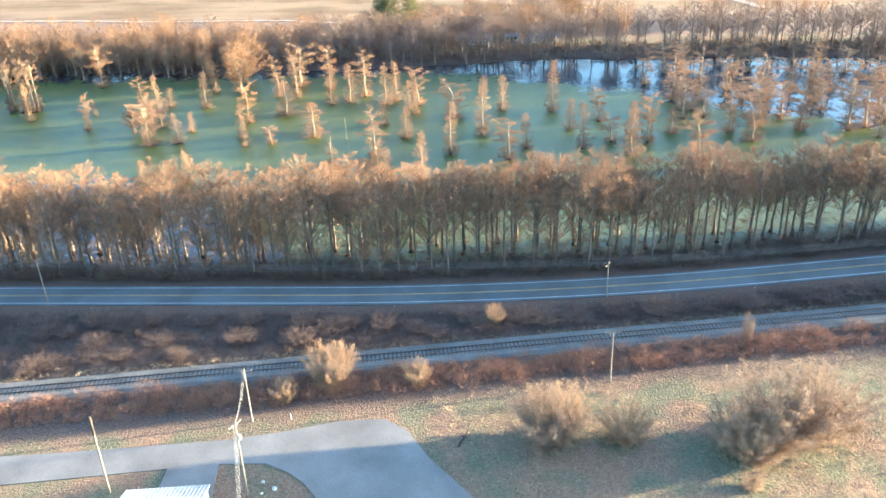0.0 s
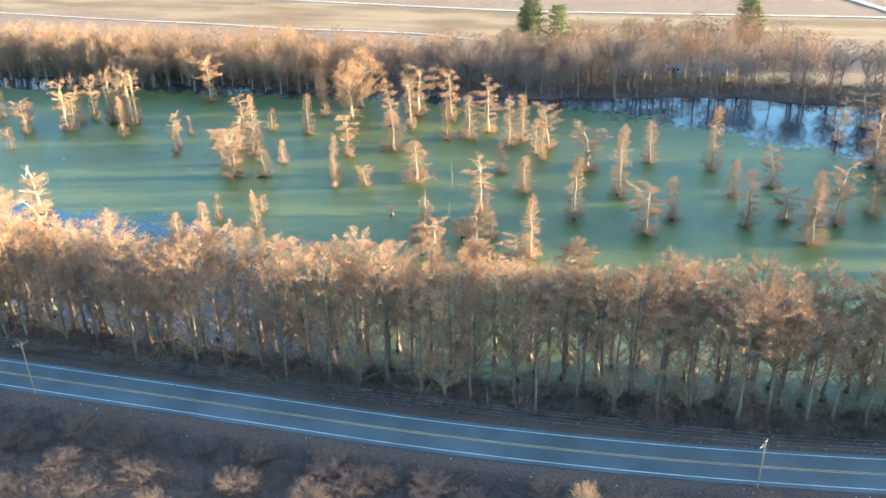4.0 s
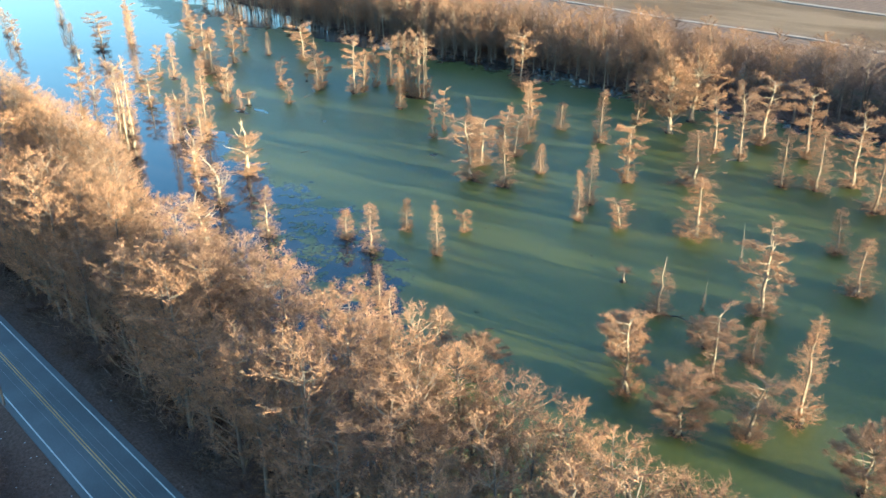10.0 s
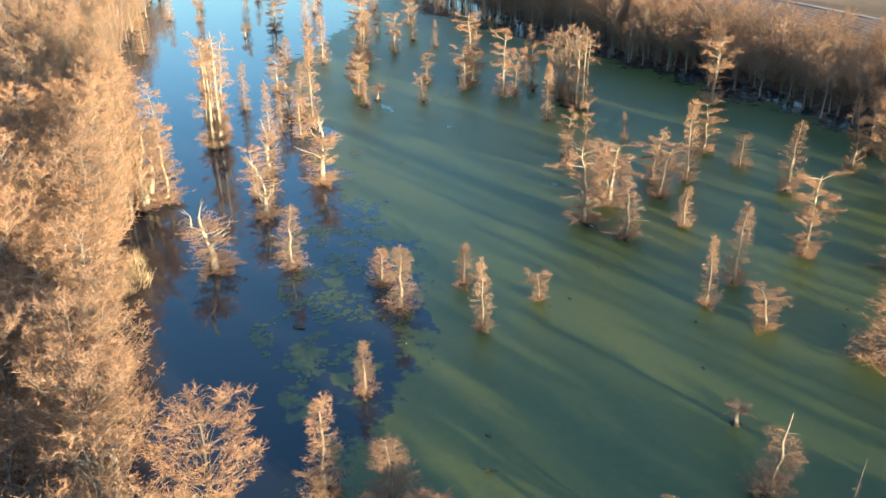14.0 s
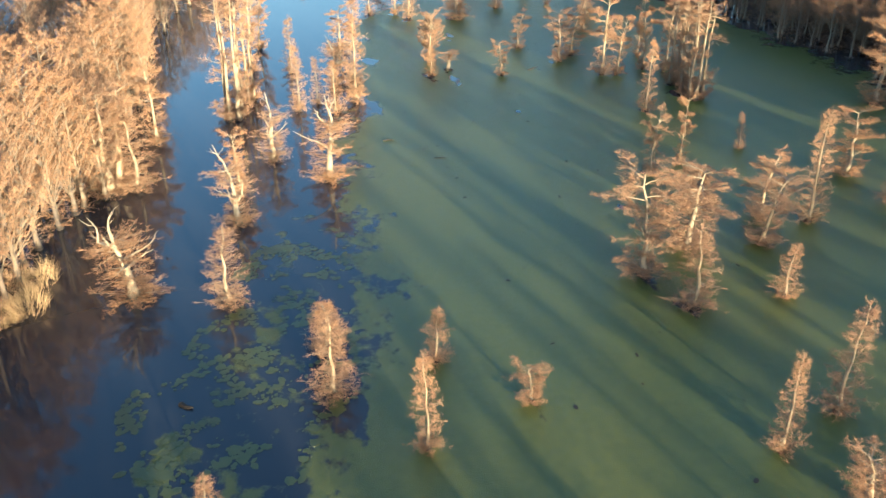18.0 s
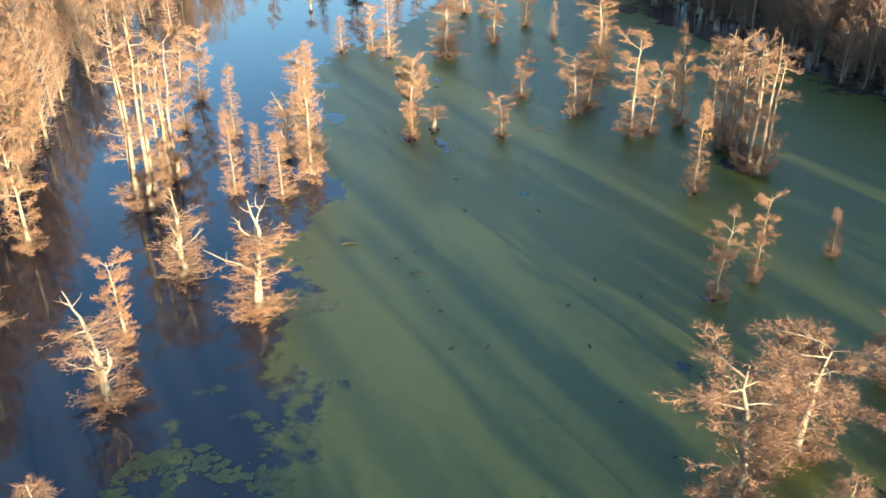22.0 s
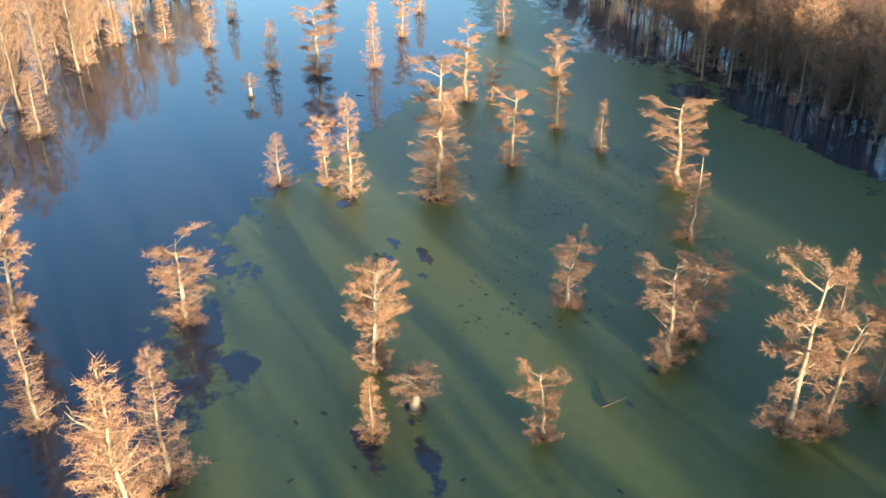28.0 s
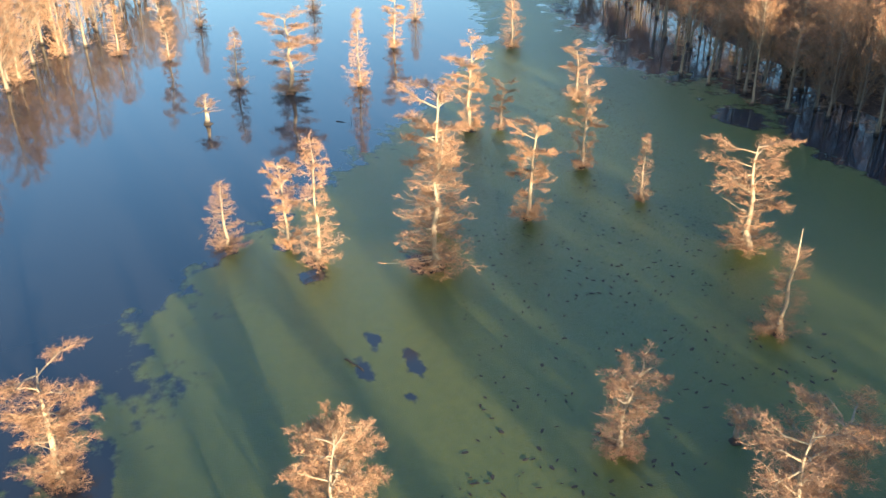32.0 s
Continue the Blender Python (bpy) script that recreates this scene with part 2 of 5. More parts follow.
def ground_sheet():
    xs, ys = steps(-180, 150, 2.5, 4000), steps(76, 176, 2.0, 4000)
    ys = [y for y in ys if y < 176] + list(np.arange(176, 330, 7)) + list(np.arange(330, 470, 4.0)) + [480 + 20 * 1.5 ** k for k in range(14)]
    verts = [(x, y, land(x, y)) for y in ys for x in xs]
    w = len(xs)
    faces = [(j * w + i, j * w + i + 1, (j + 1) * w + i + 1, (j + 1) * w + i) for j in range(len(ys) - 1) for i in range(w - 1)]
    m, n, l, b = material("ground", 0.95, 0.0, 0.2)
    p = place(n, l, (1, 1, 1))
    f1 = noise_of(n, l, p, 2.5, 6, 0.6)
    f2 = noise_of(n, l, p, 0.11, 4, 0.55)
    f3 = noise_of(n, l, place(n, l, (0.35, 1.0, 1.0)), 0.05, 4, 0.5)
    straw = ramp(n, l, f1, (0.3, (0.145, 0.09, 0.058)), (0.7, (0.30, 0.195, 0.125)))
    grass = ramp(n, l, f1, (0.3, (0.095, 0.09, 0.05)), (0.7, (0.20, 0.178, 0.11)))
    earth = ramp(n, l, f1, (0.3, (0.075, 0.05, 0.038)), (0.7, (0.165, 0.112, 0.085)))
    at = n.new("ShaderNodeAttribute")
    at.attribute_name = "cover"
    sep = n.new("ShaderNodeSeparateColor")
    l.new(at.outputs["Color"], sep.inputs[0])
    patch = ramp(n, l, f2, (0.42, (0, 0, 0)), (0.6, (1, 1, 1)))
    meadow = mixed(n, l, patch, straw, grass)
    soil = ramp(n, l, f1, (0.3, (0.17, 0.112, 0.08)), (0.7, (0.27, 0.185, 0.13)))
    stubble = ramp(n, l, f1, (0.3, (0.175, 0.12, 0.072)), (0.7, (0.30, 0.212, 0.13)))
    furrow = n.new("ShaderNodeTexWave")
    furrow.bands_direction = "DIAGONAL"
    furrow.inputs["Scale"].default_value, furrow.inputs["Distortion"].default_value = 0.16, 2.5
    l.new(place(n, l, (0.35, 1.0, 0.0)), furrow.inputs["Vector"])
    soil = mixed(n, l, 1.0, soil, ramp(n, l, furrow.outputs["Fac"], (0.2, (0.78, 0.76, 0.74)), (0.8, (1.12, 1.1, 1.08))), "MULTIPLY")
    streak = ramp(n, l, f3, (0.40, (0.72, 0.66, 0.58)), (0.60, (1.12, 1.1, 1.05)))
    stubble = mixed(n, l, 1.0, stubble, streak, "MULTIPLY")
    field = mixed(n, l, sep.outputs[2], soil, stubble)
    c = mixed(n, l, sep.outputs[0], earth, meadow)
    c = mixed(n, l, sep.outputs[1], c, field)
    l.new(c, b.inputs["Base Color"])
    bump(n, l, b, f1, 0.9, 0.4)
    me = mesh_of("ground", verts, faces, m, True)
    col = me.color_attributes.new("cover", "FLOAT_COLOR", "POINT")
    for i, (x, y, z) in enumerate(verts):
        meadow_k = smooth(5, 9, rail_y(x) - 8 - y) if y < 140 else smooth(0, 8, y - bank_north(x) - 14)
        field_k = smooth(0, 10, y - bank_north(x) - 34)
        near = track_y(x)
        strip = smooth(near, near + 9, y) * smooth(lane_y(x) + 3, lane_y(x) - 3, y)
        col.data[i].color = (meadow_k, field_k, strip, 1)
    return tagged(new("ground", me), "ground of brown earth, straw grass and tan winter fields", "ground", kind="structure")


ground_sheet()


# ---- water with its duckweed ----
EDGE_X = (-430, -345, -323, -282, -270, -246, -226, -217, -180, -170, -146, -113, -95, -89, -81, -70, -48, -40)
EDGE_Y = (330, 303, 295, 267, 257, 239, 233, 227, 227, 223, 219, 215, 211, 206, 203, 190, 172, 120)
GAPS = []      # openings in the weed at the feet of trees: x, y, length, width


def weed_cover(x, y):
    """Over 0.5 where duckweed floats, under where the water is open."""
    s = (y - float(np.interp(x, EDGE_X, EDGE_Y))) * 0.75
    if x > -45:
        s = 20.0
    v = 0.5 + 0.06 * max(-10.0, min(10.0, s))
    # mats that have drifted off the edge
    inner = float(np.interp(x, (-150, -141, -125, -106, -98, -94, -81), (214, 208, 204, 199, 196, 191, 188)))
    if -148 < x < -76 and s < -1:
        k = smooth(-4, 2, y - inner) * smooth(-0.5, -3.0, s) * smooth(-148, -138, x)
        v += k * (0.34 - v + 0.52 * noise.noise((x * 0.36, y * 0.36, 5)) + 0.0045 * (x + 105))
    far = y - float(np.interp(x, (-430, -376, -368, -346, -308, -285, -268, -243, -200, -50, -15, 10, 60, 110, 150), (335, 339, 328, 324, 319, 331, 329, 328, 330, 333, 330, 320, 292, 262, 240)))
    v = min(v, 0.5 - 0.035 * max(-14.0, min(10.0, far)) + 0.25 * noise.noise((x * 0.05, y * 0.08, 9)) * (1 if x > -60 else 0.3))
    return v


def water_sheet(gaps):
    xs, ys = np.arange(-520, 331, 2.0), np.arange(146, 380, 1.5)
    w = len(xs)
    gx, gy = np.meshgrid(xs, ys)
    verts = np.stack([gx, gy, np.zeros_like(gx)], -1).reshape(-1, 3)
    faces = [(j * w + i, j * w + i + 1, (j + 1) * w + i + 1, (j + 1) * w + i) for j in range(len(ys) - 1) for i in range(w - 1)]
    m, n, l, b = material("pond", 0.06, 0.0, 0.5)
    b.inputs["IOR"].default_value = 1.45
    p = place(n, l, (1, 1, 1))
    b.inputs["Base Color"].default_value = (0.026, 0.028, 0.036, 1)
    ripple = noise_of(n, l, p, 1.3, 3, 0.5)
    bump(n, l, b, ripple, 0.03, 0.02)
    weed = n.new("ShaderNodeBsdfPrincipled")
    f1 = noise_of(n, l, p, 0.9, 6, 0.6)
    f2 = noise_of(n, l, place(n, l, (0.35, 1.0, 1.0)), 0.06, 4, 0.5)
    c1 = ramp(n, l, f1, (0.3, (0.066, 0.080, 0.018)), (0.7, (0.094, 0.101, 0.022)))
    c2 = ramp(n, l, f2, (0.35, (0.80, 0.88, 0.95)), (0.65, (1.12, 1.06, 0.85)))
    l.new(mixed(n, l, 1.0, c1, c2, "MULTIPLY"), weed.inputs["Base Color"])
    weed.inputs["Roughness"].default_value = 0.34
    weed.inputs["Specular IOR Level"].default_value = 0.42
    bump(n, l, weed, noise_of(n, l, p, 9.0, 2), 0.6, 0.12)
    at = n.new("ShaderNodeAttribute")
    at.attribute_name = "weed"
    edge = noise_of(n, l, p, 0.45, 6, 0.62)
    fine = noise_of(n, l, p, 0.12, 3, 0.5)
    add = n.new("ShaderNodeMath")
    add.operation = "ADD"
    l.new(at.outputs["Fac"], add.inputs[0])
    l.new(edge, add.inputs[1])
    add2 = n.new("ShaderNodeMath")
    add2.operation = "ADD"
    l.new(add.outputs[0], add2.inputs[0])
    l.new(fine, add2.inputs[1])
    r = n.new("ShaderNodeMapRange")
    r.inputs[1].default_value, r.inputs[2].default_value = 1.43, 1.57
    l.new(add2.outputs[0], r.inputs[0])
    mix = n.new("ShaderNodeMixShader")
    l.new(r.outputs[0], mix.inputs[0])
    l.new(b.outputs[0], mix.inputs[1])
    l.new(weed.outputs[0], mix.inputs[2])
    l.new(mix.outputs[0], n["Material Output"].inputs[0])
    me = mesh_of("water", verts, faces, m)
    vals = np.array([weed_cover(x, y) for x, y, z in verts])
    for x0, y0, ln, wd in gaps:
        dx, dy = verts[:, 0] - x0, verts[:, 1] - y0
        q = (dx / ln) ** 2 + (dy / wd) ** 2
        vals -= 0.75 * np.exp(-q)
    me.attributes.new("weed", "FLOAT", "POINT").data.foreach_set("value", vals.astype(np.float32))
    return tagged(new("water", me), "still pond water with a sheet of green duckweed", "water", kind="structure")


# ---- trees ----
class Wood:
    """Gathers tubes and twigs into one mesh."""

    def __init__(self):
        self.v, self.f, self.n = [], [], 0

    def tube(self, pts, radii, sides=5, flute=0.0):
        pts = [Vector(p) for p in pts]
        rings = []
        for i, p in enumerate(pts):
            d = (pts[min(i + 1, len(pts) - 1)] - pts[max(i - 1, 0)]).normalized()
            u = d.cross(Vector((0.31, 0.95, 0.05))).normalized()
            w = d.cross(u)
            ring = []
            for k in range(sides):
                t = 2 * math.pi * k / sides
                r = radii[i] * (1 + (flute * (1 if k % 2 else -1) * max(0, 1 - i / 3)))
                ring.append(p + (u * math.cos(t) + w * math.sin(t)) * r)
            rings.append(ring)
        base = self.n
        for ring in rings:
            self.v += ring
        self.n += len(rings) * sides
        for i in range(len(rings) - 1):
            for k in range(sides):
                a, b = base + i * sides + k, base + i * sides + (k + 1) % sides
                self.f.append((a, b, b + sides, a + sides))
        top = base + (len(rings) - 1) * sides
        self.f.append(tuple(range(top, top + sides)))

    def mesh(self, name, mat, soft=False):
        return mesh_of(name, self.v, self.f, mat, soft)


def bent(rng, p, d, length, segs, wander, lift):
    """A wandering line from p."""
    pts, d = [Vector(p)], Vector(d).normalized()
    for i in range(segs):
        d = (d + Vector((rng.gauss(0, wander), rng.gauss(0, wander), rng.gauss(0, wander) * 0.7 + lift))).normalized()
        pts.append(pts[-1] + d * (length / segs))
    return pts


def along(pts, t):
    k = min(len(pts) - 2, int(t * (len(pts) - 1)))
    u = t * (len(pts) - 1) - k
    return pts[k].lerp(pts[k + 1], u), (pts[k + 1] - pts[k]).normalized()


def folded(name, P, D, L, R, mat):
    """Many tapered stems as one mesh, each a folded sliver."""
    D = D / np.linalg.norm(D, axis=1, keepdims=True)
    U = np.cross(D, np.array([0.23, 0.31, 0.92]))
    U /= np.linalg.norm(U, axis=1, keepdims=True)
    W = np.cross(D, U)
    turn = np.arange(len(P)) * 2.4
    c, s = np.cos(turn)[:, None], np.sin(turn)[:, None]
    U, W = (U * c + W * s) * R[:, None], (W * c - U * s) * R[:, None]
    n = len(P)
    V = np.stack([P + U, P + W * 0.8, P - U, P + D * L[:, None]], 1).reshape(-1, 3)
    b = np.arange(n)[:, None] * 4
    F = np.concatenate([b + [0, 1, 3], b + [1, 2, 3]], 1).reshape(-1)
    me = bpy.data.meshes.new(name)
    me.vertices.add(4 * n)
    me.vertices.foreach_set("co", V.astype(np.float32).ravel())
    me.loops.add(6 * n)
    me.loops.foreach_set("vertex_index", F.astype(np.int32))
    me.polygons.add(2 * n)
    me.polygons.foreach_set("loop_start", np.arange(0, 6 * n, 3, dtype=np.int32))
    me.update(calc_edges=True)
    me.materials.append(mat)
    return me


class Twigs:
    """Gathers feathery branchlets."""

    def __init__(self):
        self.p, self.d, self.l, self.r = [], [], [], []

    def add(self, p, d, l, r):
        self.p.append(p), self.d.append(d), self.l.append(l), self.r.append(r)

    def mesh(self, name, mat):
        return folded(name, np.concatenate(self.p), np.concatenate(self.d), np.concatenate(self.l), np.concatenate(self.r), mat)


def spray(rng, crown, pts, count, length, r, flat=0.3, start=0.25, fine=9):
    """A fan of feathery branchlets to both sides of a limb, each with fine twigs to both of its sides."""
    n = max(2, count // 6)
    g = np.random.default_rng(rng.randrange(1 << 30))
    q = np.array([tuple(v) for v in pts])
    part_way = start + (1 - start) * g.random(n) ** 0.85
    t = part_way * (len(q) - 1)
    k = np.minimum(t.astype(int), len(q) - 2)
    base = q[k] + (q[k + 1] - q[k]) * (t - k)[:, None]
    way = q[k + 1] - q[k]
    way = way / np.linalg.norm(way, axis=1, keepdims=True)
    up = np.array((0.0, 0.0, 1.0))
    perp = np.cross(way, up + g.normal(0, 0.35 * flat + 0.05, (n, 3)))
    perp /= np.linalg.norm(perp, axis=1, keepdims=True) + 1e-6
    perp *= np.where(np.arange(n) % 2, 1.0, -1.0)[:, None]
    D = way * g.uniform(0.4, 1.0, (n, 1)) + perp * g.uniform(0.45, 1.0, (n, 1)) + g.normal(0, 0.4 * flat, (n, 3)) + up * 0.06
    D /= np.linalg.norm(D, axis=1, keepdims=True)
    L = length * g.uniform(0.6, 1.4, n) * (1.25 - 0.55 * part_way)
    crown.add(base, D, L, np.full(n, r * 1.05))
    u = g.uniform(0.12, 1.0, (n, fine))
    P = base[:, None] + D[:, None] * (L[:, None] * u)[..., None]
    side = np.cross(D[:, None], up + g.normal(0, 0.4, (n, fine, 3)))
    side /= np.linalg.norm(side, axis=2, keepdims=True) + 1e-6
    side *= np.where(np.arange(fine) % 2, 1.0, -1.0)[None, :, None]
    W = D[:, None] * g.uniform(0.35, 1.0, (n, fine, 1)) + side * g.uniform(0.4, 0.9, (n, fine, 1)) + g.normal(0, 0.35 * flat + 0.05, (n, fine, 3)) + up * 0.08
    crown.add(P.reshape(-1, 3), W.reshape(-1, 3), (L[:, None] * g.uniform(0.3, 0.8, (n, fine))).ravel(), np.full(n * fine, r * 0.55) * g.uniform(0.7, 1.4, n * fine))


def skirt(rng, limbs, crown, pts, n, hi, reach, count, r):
    """Thin shoots that clothe the foot of a trunk."""
    for i in range(n):
        p, d = along(pts, rng.uniform(0.015, hi))
        a = 2.4 * i + rng.uniform(-0.5, 0.5)
        lp = bent(rng, p, (math.cos(a), math.sin(a), rng.uniform(0.0, 0.6)), reach * rng.uniform(0.45, 1.0), 3, 0.16, -0.02)
        limbs.tube(lp, [0.018, 0.013, 0.008, 0.003], 3)
        spray(rng, crown, lp, count, 0.4, r, 0.5, 0.1, 9)


def dome(rng, limbs, crown, pts, n, low, cz, rz, radius, thick, count, r, bottom=-0.75, shoots=6, rise=(0.5, 1.0), flat=0.9):
    """Limbs that rise from a stem to a rounded crown, with fine shoots near their ends."""
    top = pts[-1].z
    lumps = [rng.uniform(0.78, 1.08) for _ in range(9)]
    for i in range(n):
        u = bottom + (0.99 - bottom) * (i + rng.random()) / n
        a = 2.4 * i + rng.uniform(-0.4, 0.4)
        rad = radius * math.sqrt(max(0.02, 1 - u * u)) * lumps[int(a * 1.43) % 9] * rng.uniform(0.8, 1.05)
        end = Vector((math.cos(a) * rad, math.sin(a) * rad, cz + rz * u * rng.uniform(0.95, 1.02)))
        z0 = min(top * 0.985, max(low * top * rng.uniform(0.85, 1.1), end.z - rad * rng.uniform(*rise)))
        p, d = along(pts, min(0.985, max(0.05, z0 / top)))
        end += Vector((p.x, p.y, 0))
        mid = p.lerp(end, 0.5) + Vector((rng.gauss(0, 0.12), rng.gauss(0, 0.12), rng.uniform(-0.25, 0.1)))
        lp = [p, mid, end]
        limbs.tube(lp, [thick, thick * 0.62, thick * 0.18], 4 if thick > 0.04 else 3)
        out = (end - mid).normalized()
        for j in range(shoots):
            q, qd = along(lp, 0.3 + 0.7 * rng.random() ** 0.7)
            way = out * 1.1 + Vector((rng.gauss(0, 0.45), rng.gauss(0, 0.45), rng.uniform(0.1, 0.8) * flat))
            sp = [q, q + way.normalized() * rng.uniform(0.35, 0.85)]
            limbs.tube(sp, [thick * 0.35, 0.004], 3)
            spray(rng, crown, sp, count, 0.42, r, flat, 0.1, 8)
        spray(rng, crown, [mid, end], count, 0.4, r, flat, 0.0, 8)


def tree_stem(rng, wood, h, r, lean, sides=8, origin=(0, 0, 0), flare=2.4, wobble=0.008):
    o = Vector(origin)
    a = rng.uniform(0, 6.28)
    pts, rad = [], []
    for t in (-0.08, 0.0, 0.03, 0.07, 0.16, 0.32, 0.5, 0.68, 0.84, 1.0):
        off = Vector((math.cos(a), math.sin(a), 0)) * (lean * h * t * abs(t)) + Vector((rng.gauss(0, wobble), rng.gauss(0, wobble), 0)) * h
        pts.append(o + off + Vector((0, 0, h * t)))
        rad.append(r * (1 - 0.83 * max(0, t)) * (1 + (flare - 1) * math.exp(-max(0, t) / 0.045)))
    wood.tube(pts, rad, sides, 0.10)
    return pts[1:]


def cypress(kind, seed, twigs=1.0):
    """A bare cypress of a given habit, 12 m high and 5 m wide: trunk, limbs and crown."""
    rng = random.Random(seed)
    trunk, limbs, crown = Wood(), Wood(), Twigs()
    H = 12.0
    N = lambda v: max(2, int(v * twigs * 0.92))
    TR = 0.0215 / max(0.55, twigs ** 0.5)
    if kind == "column":
        pts = tree_stem(rng, trunk, H * 0.97, 0.21, rng.uniform(0, 0.08))
        n = 92
        for i in range(n):
            t = 0.04 + 0.94 * (i + rng.random()) / n
            p, d = along(pts, t)
            a = 2.4 * i + rng.uniform(-0.6, 0.6)
            lump = 0.62 + 0.5 * abs(math.sin(1.5 * a + 8.0 * t + seed)) * abs(math.cos(11.0 * t + 1.7 * seed)) + 0.22 * abs(math.sin(5.0 * t + seed))
            reach = 2.75 * min(1.0, 0.55 + 1.5 * t) * (1.08 - 0.86 * t ** 1.7) * min(1.15, lump) * rng.uniform(0.6, 1.15)
            way = Vector((math.cos(a), math.sin(a), rng.uniform(-0.12, 0.62)))
            lp = bent(rng, p, way, reach, 3, 0.18, -0.01)
            limbs.tube(lp, [0.042 * (1.2 - t * 0.7), 0.03 * (1.2 - t * 0.7), 0.016, 0.006], 3)
            spray(rng, crown, lp, N(78), 0.6, TR * 0.85, 0.85, 0.1, 11)
        spray(rng, crown, [pts[-2], pts[-1] + Vector((0, 0, 0.3))], N(110), 0.7, TR, 0.8)
    elif kind == "flat":
        pts = tree_stem(rng, trunk, H * 0.9, 0.23, rng.uniform(0.02, 0.10), flare=2.1)
        # stout forked limbs that carry the plates of the top
        tops = 12
        for i in range(tops):
            t = 0.56 + 0.43 * (i + rng.random()) / tops
            p, d = along(pts, min(0.99, t))
            a = 2.4 * i + rng.uniform(-0.5, 0.5)
            lp = bent(rng, p, (math.cos(a), math.sin(a), rng.uniform(0.35, 1.3)), rng.uniform(1.4, 2.9), 4, 0.2, -0.1)
            limbs.tube(lp, [0.065, 0.052, 0.038, 0.022, 0.008], 5)
            for j in range(7):
                q, qd = along(lp, 0.3 + 0.7 * (j + rng.random()) / 7)
                turn = rng.choice((-1, 1)) * rng.uniform(0.5, 1.1)
                sp = bent(rng, q, (qd.x + math.cos(a + turn), qd.y + math.sin(a + turn), rng.uniform(-0.1, 0.7)), rng.uniform(0.6, 1.25), 2, 0.2, 0)
                limbs.tube(sp, [0.03, 0.018, 0.006], 3)
                spray(rng, crown, sp, N(62), 0.52, TR * 0.85, 0.75, 0.05, 10)
            spray(rng, crown, lp, N(90), 0.5, TR * 0.85, 0.7, 0.3)
        # thinner level limbs down the trunk
        for i in range(38):
            t = 0.14 + 0.6 * (i + rng.random()) / 38
            p, d = along(pts, t)
            a = 2.4 * i + rng.uniform(-0.6, 0.6)
            lp = bent(rng, p, (math.cos(a), math.sin(a), rng.uniform(-0.05, 0.55)), rng.uniform(0.9, 2.4), 3, 0.2, -0.01)
            limbs.tube(lp, [0.042, 0.03, 0.017, 0.006], 4)
            spray(rng, crown, lp, N(110), 0.56, TR * 0.85, 0.8, 0.2, 10)
        # bare dead stubs
        for i in range(3):
            p, d = along(pts, rng.uniform(0.4, 0.95))
            a = rng.uniform(0, 6.28)
            lp = bent(rng, p, (math.cos(a), math.sin(a), rng.uniform(0.1, 0.9)), rng.uniform(1.4, 2.6), 3, 0.2, 0.02)
            limbs.tube(lp, [0.06, 0.045, 0.028, 0.01], 4)
        skirt(rng, limbs, crown, pts, 40, 0.28, 2.0, N(46), TR * 0.6)
    elif kind == "wide":
        pts = tree_stem(rng, trunk, H * 0.62, 0.24, rng.uniform(0.02, 0.12), flare=1.9)
        dome(rng, limbs, crown, pts, 50, 0.35, 0.60 * H, 0.40 * H, 2.6, 0.06, N(66), TR * 0.85, flat=0.8)
        for i in range(18):
            a = rng.uniform(0, 6.28)
            lp = bent(rng, along(pts, rng.uniform(0.1, 0.6))[0], (math.cos(a), math.sin(a), 0.2), rng.uniform(0.8, 2.0), 3, 0.3, 0)
            limbs.tube(lp, [0.04, 0.03, 0.015, 0.006], 3)
            spray(rng, crown, lp, N(40), 0.5, TR * 0.8)
    elif kind == "tall":
        for s in range(4):
            a = 6.28 * s / 4 + rng.uniform(-0.5, 0.5)
            o = (math.cos(a) * 0.75, math.sin(a) * 0.75, 0)
            h = H * rng.uniform(0.78, 1.0)
            pts = tree_stem(rng, trunk, h, 0.22, rng.uniform(0.02, 0.09), 7, o, 2.3)
            for i in range(30):
                t = rng.uniform(0.35, 1.0) if i > 9 else rng.uniform(0.12, 0.4)
                p, d = along(pts, min(0.99, t))
                a2 = 2.4 * i + rng.uniform(-0.6, 0.6)
                lp = bent(rng, p, (math.cos(a2), math.sin(a2), rng.uniform(0.0, 0.5)), rng.uniform(0.9, 2.3) * (1 if t > 0.4 else 0.7), 3, 0.16, 0)
                limbs.tube(lp, [0.055, 0.036, 0.018, 0.006], 3)
                spray(rng, crown, lp, N(100), 0.55, TR * 0.85, 0.75, 0.2)
            skirt(rng, limbs, crown, pts, 9, 0.1, 1.5, N(40), TR * 0.6)
    elif kind == "dead":
        pts = tree_stem(rng, trunk, H * 0.66, 0.32, rng.uniform(0.03, 0.1), 9, flare=1.9)
        for i in range(6):
            p, d = along(pts, rng.uniform(0.5, 1.0))
            a = 6.28 * i / 6 + rng.uniform(-0.5, 0.5)
            lp = bent(rng, p, (math.cos(a), math.sin(a), rng.uniform(0.9, 2.4)), rng.uniform(2.0, 4.4), 5, 0.22, 0.10)
            limbs.tube(lp, [0.12, 0.10, 0.08, 0.06, 0.04, 0.02], 5)
            for j in range(3):
                q, qd = along(lp, rng.uniform(0.3, 0.95))
                sp = bent(rng, q, qd + Vector((rng.gauss(0, 0.8), rng.gauss(0, 0.8), 0.2)), rng.uniform(0.6, 1.5), 3, 0.35, 0.05)
                limbs.tube(sp, [0.04, 0.028, 0.016, 0.006], 4)
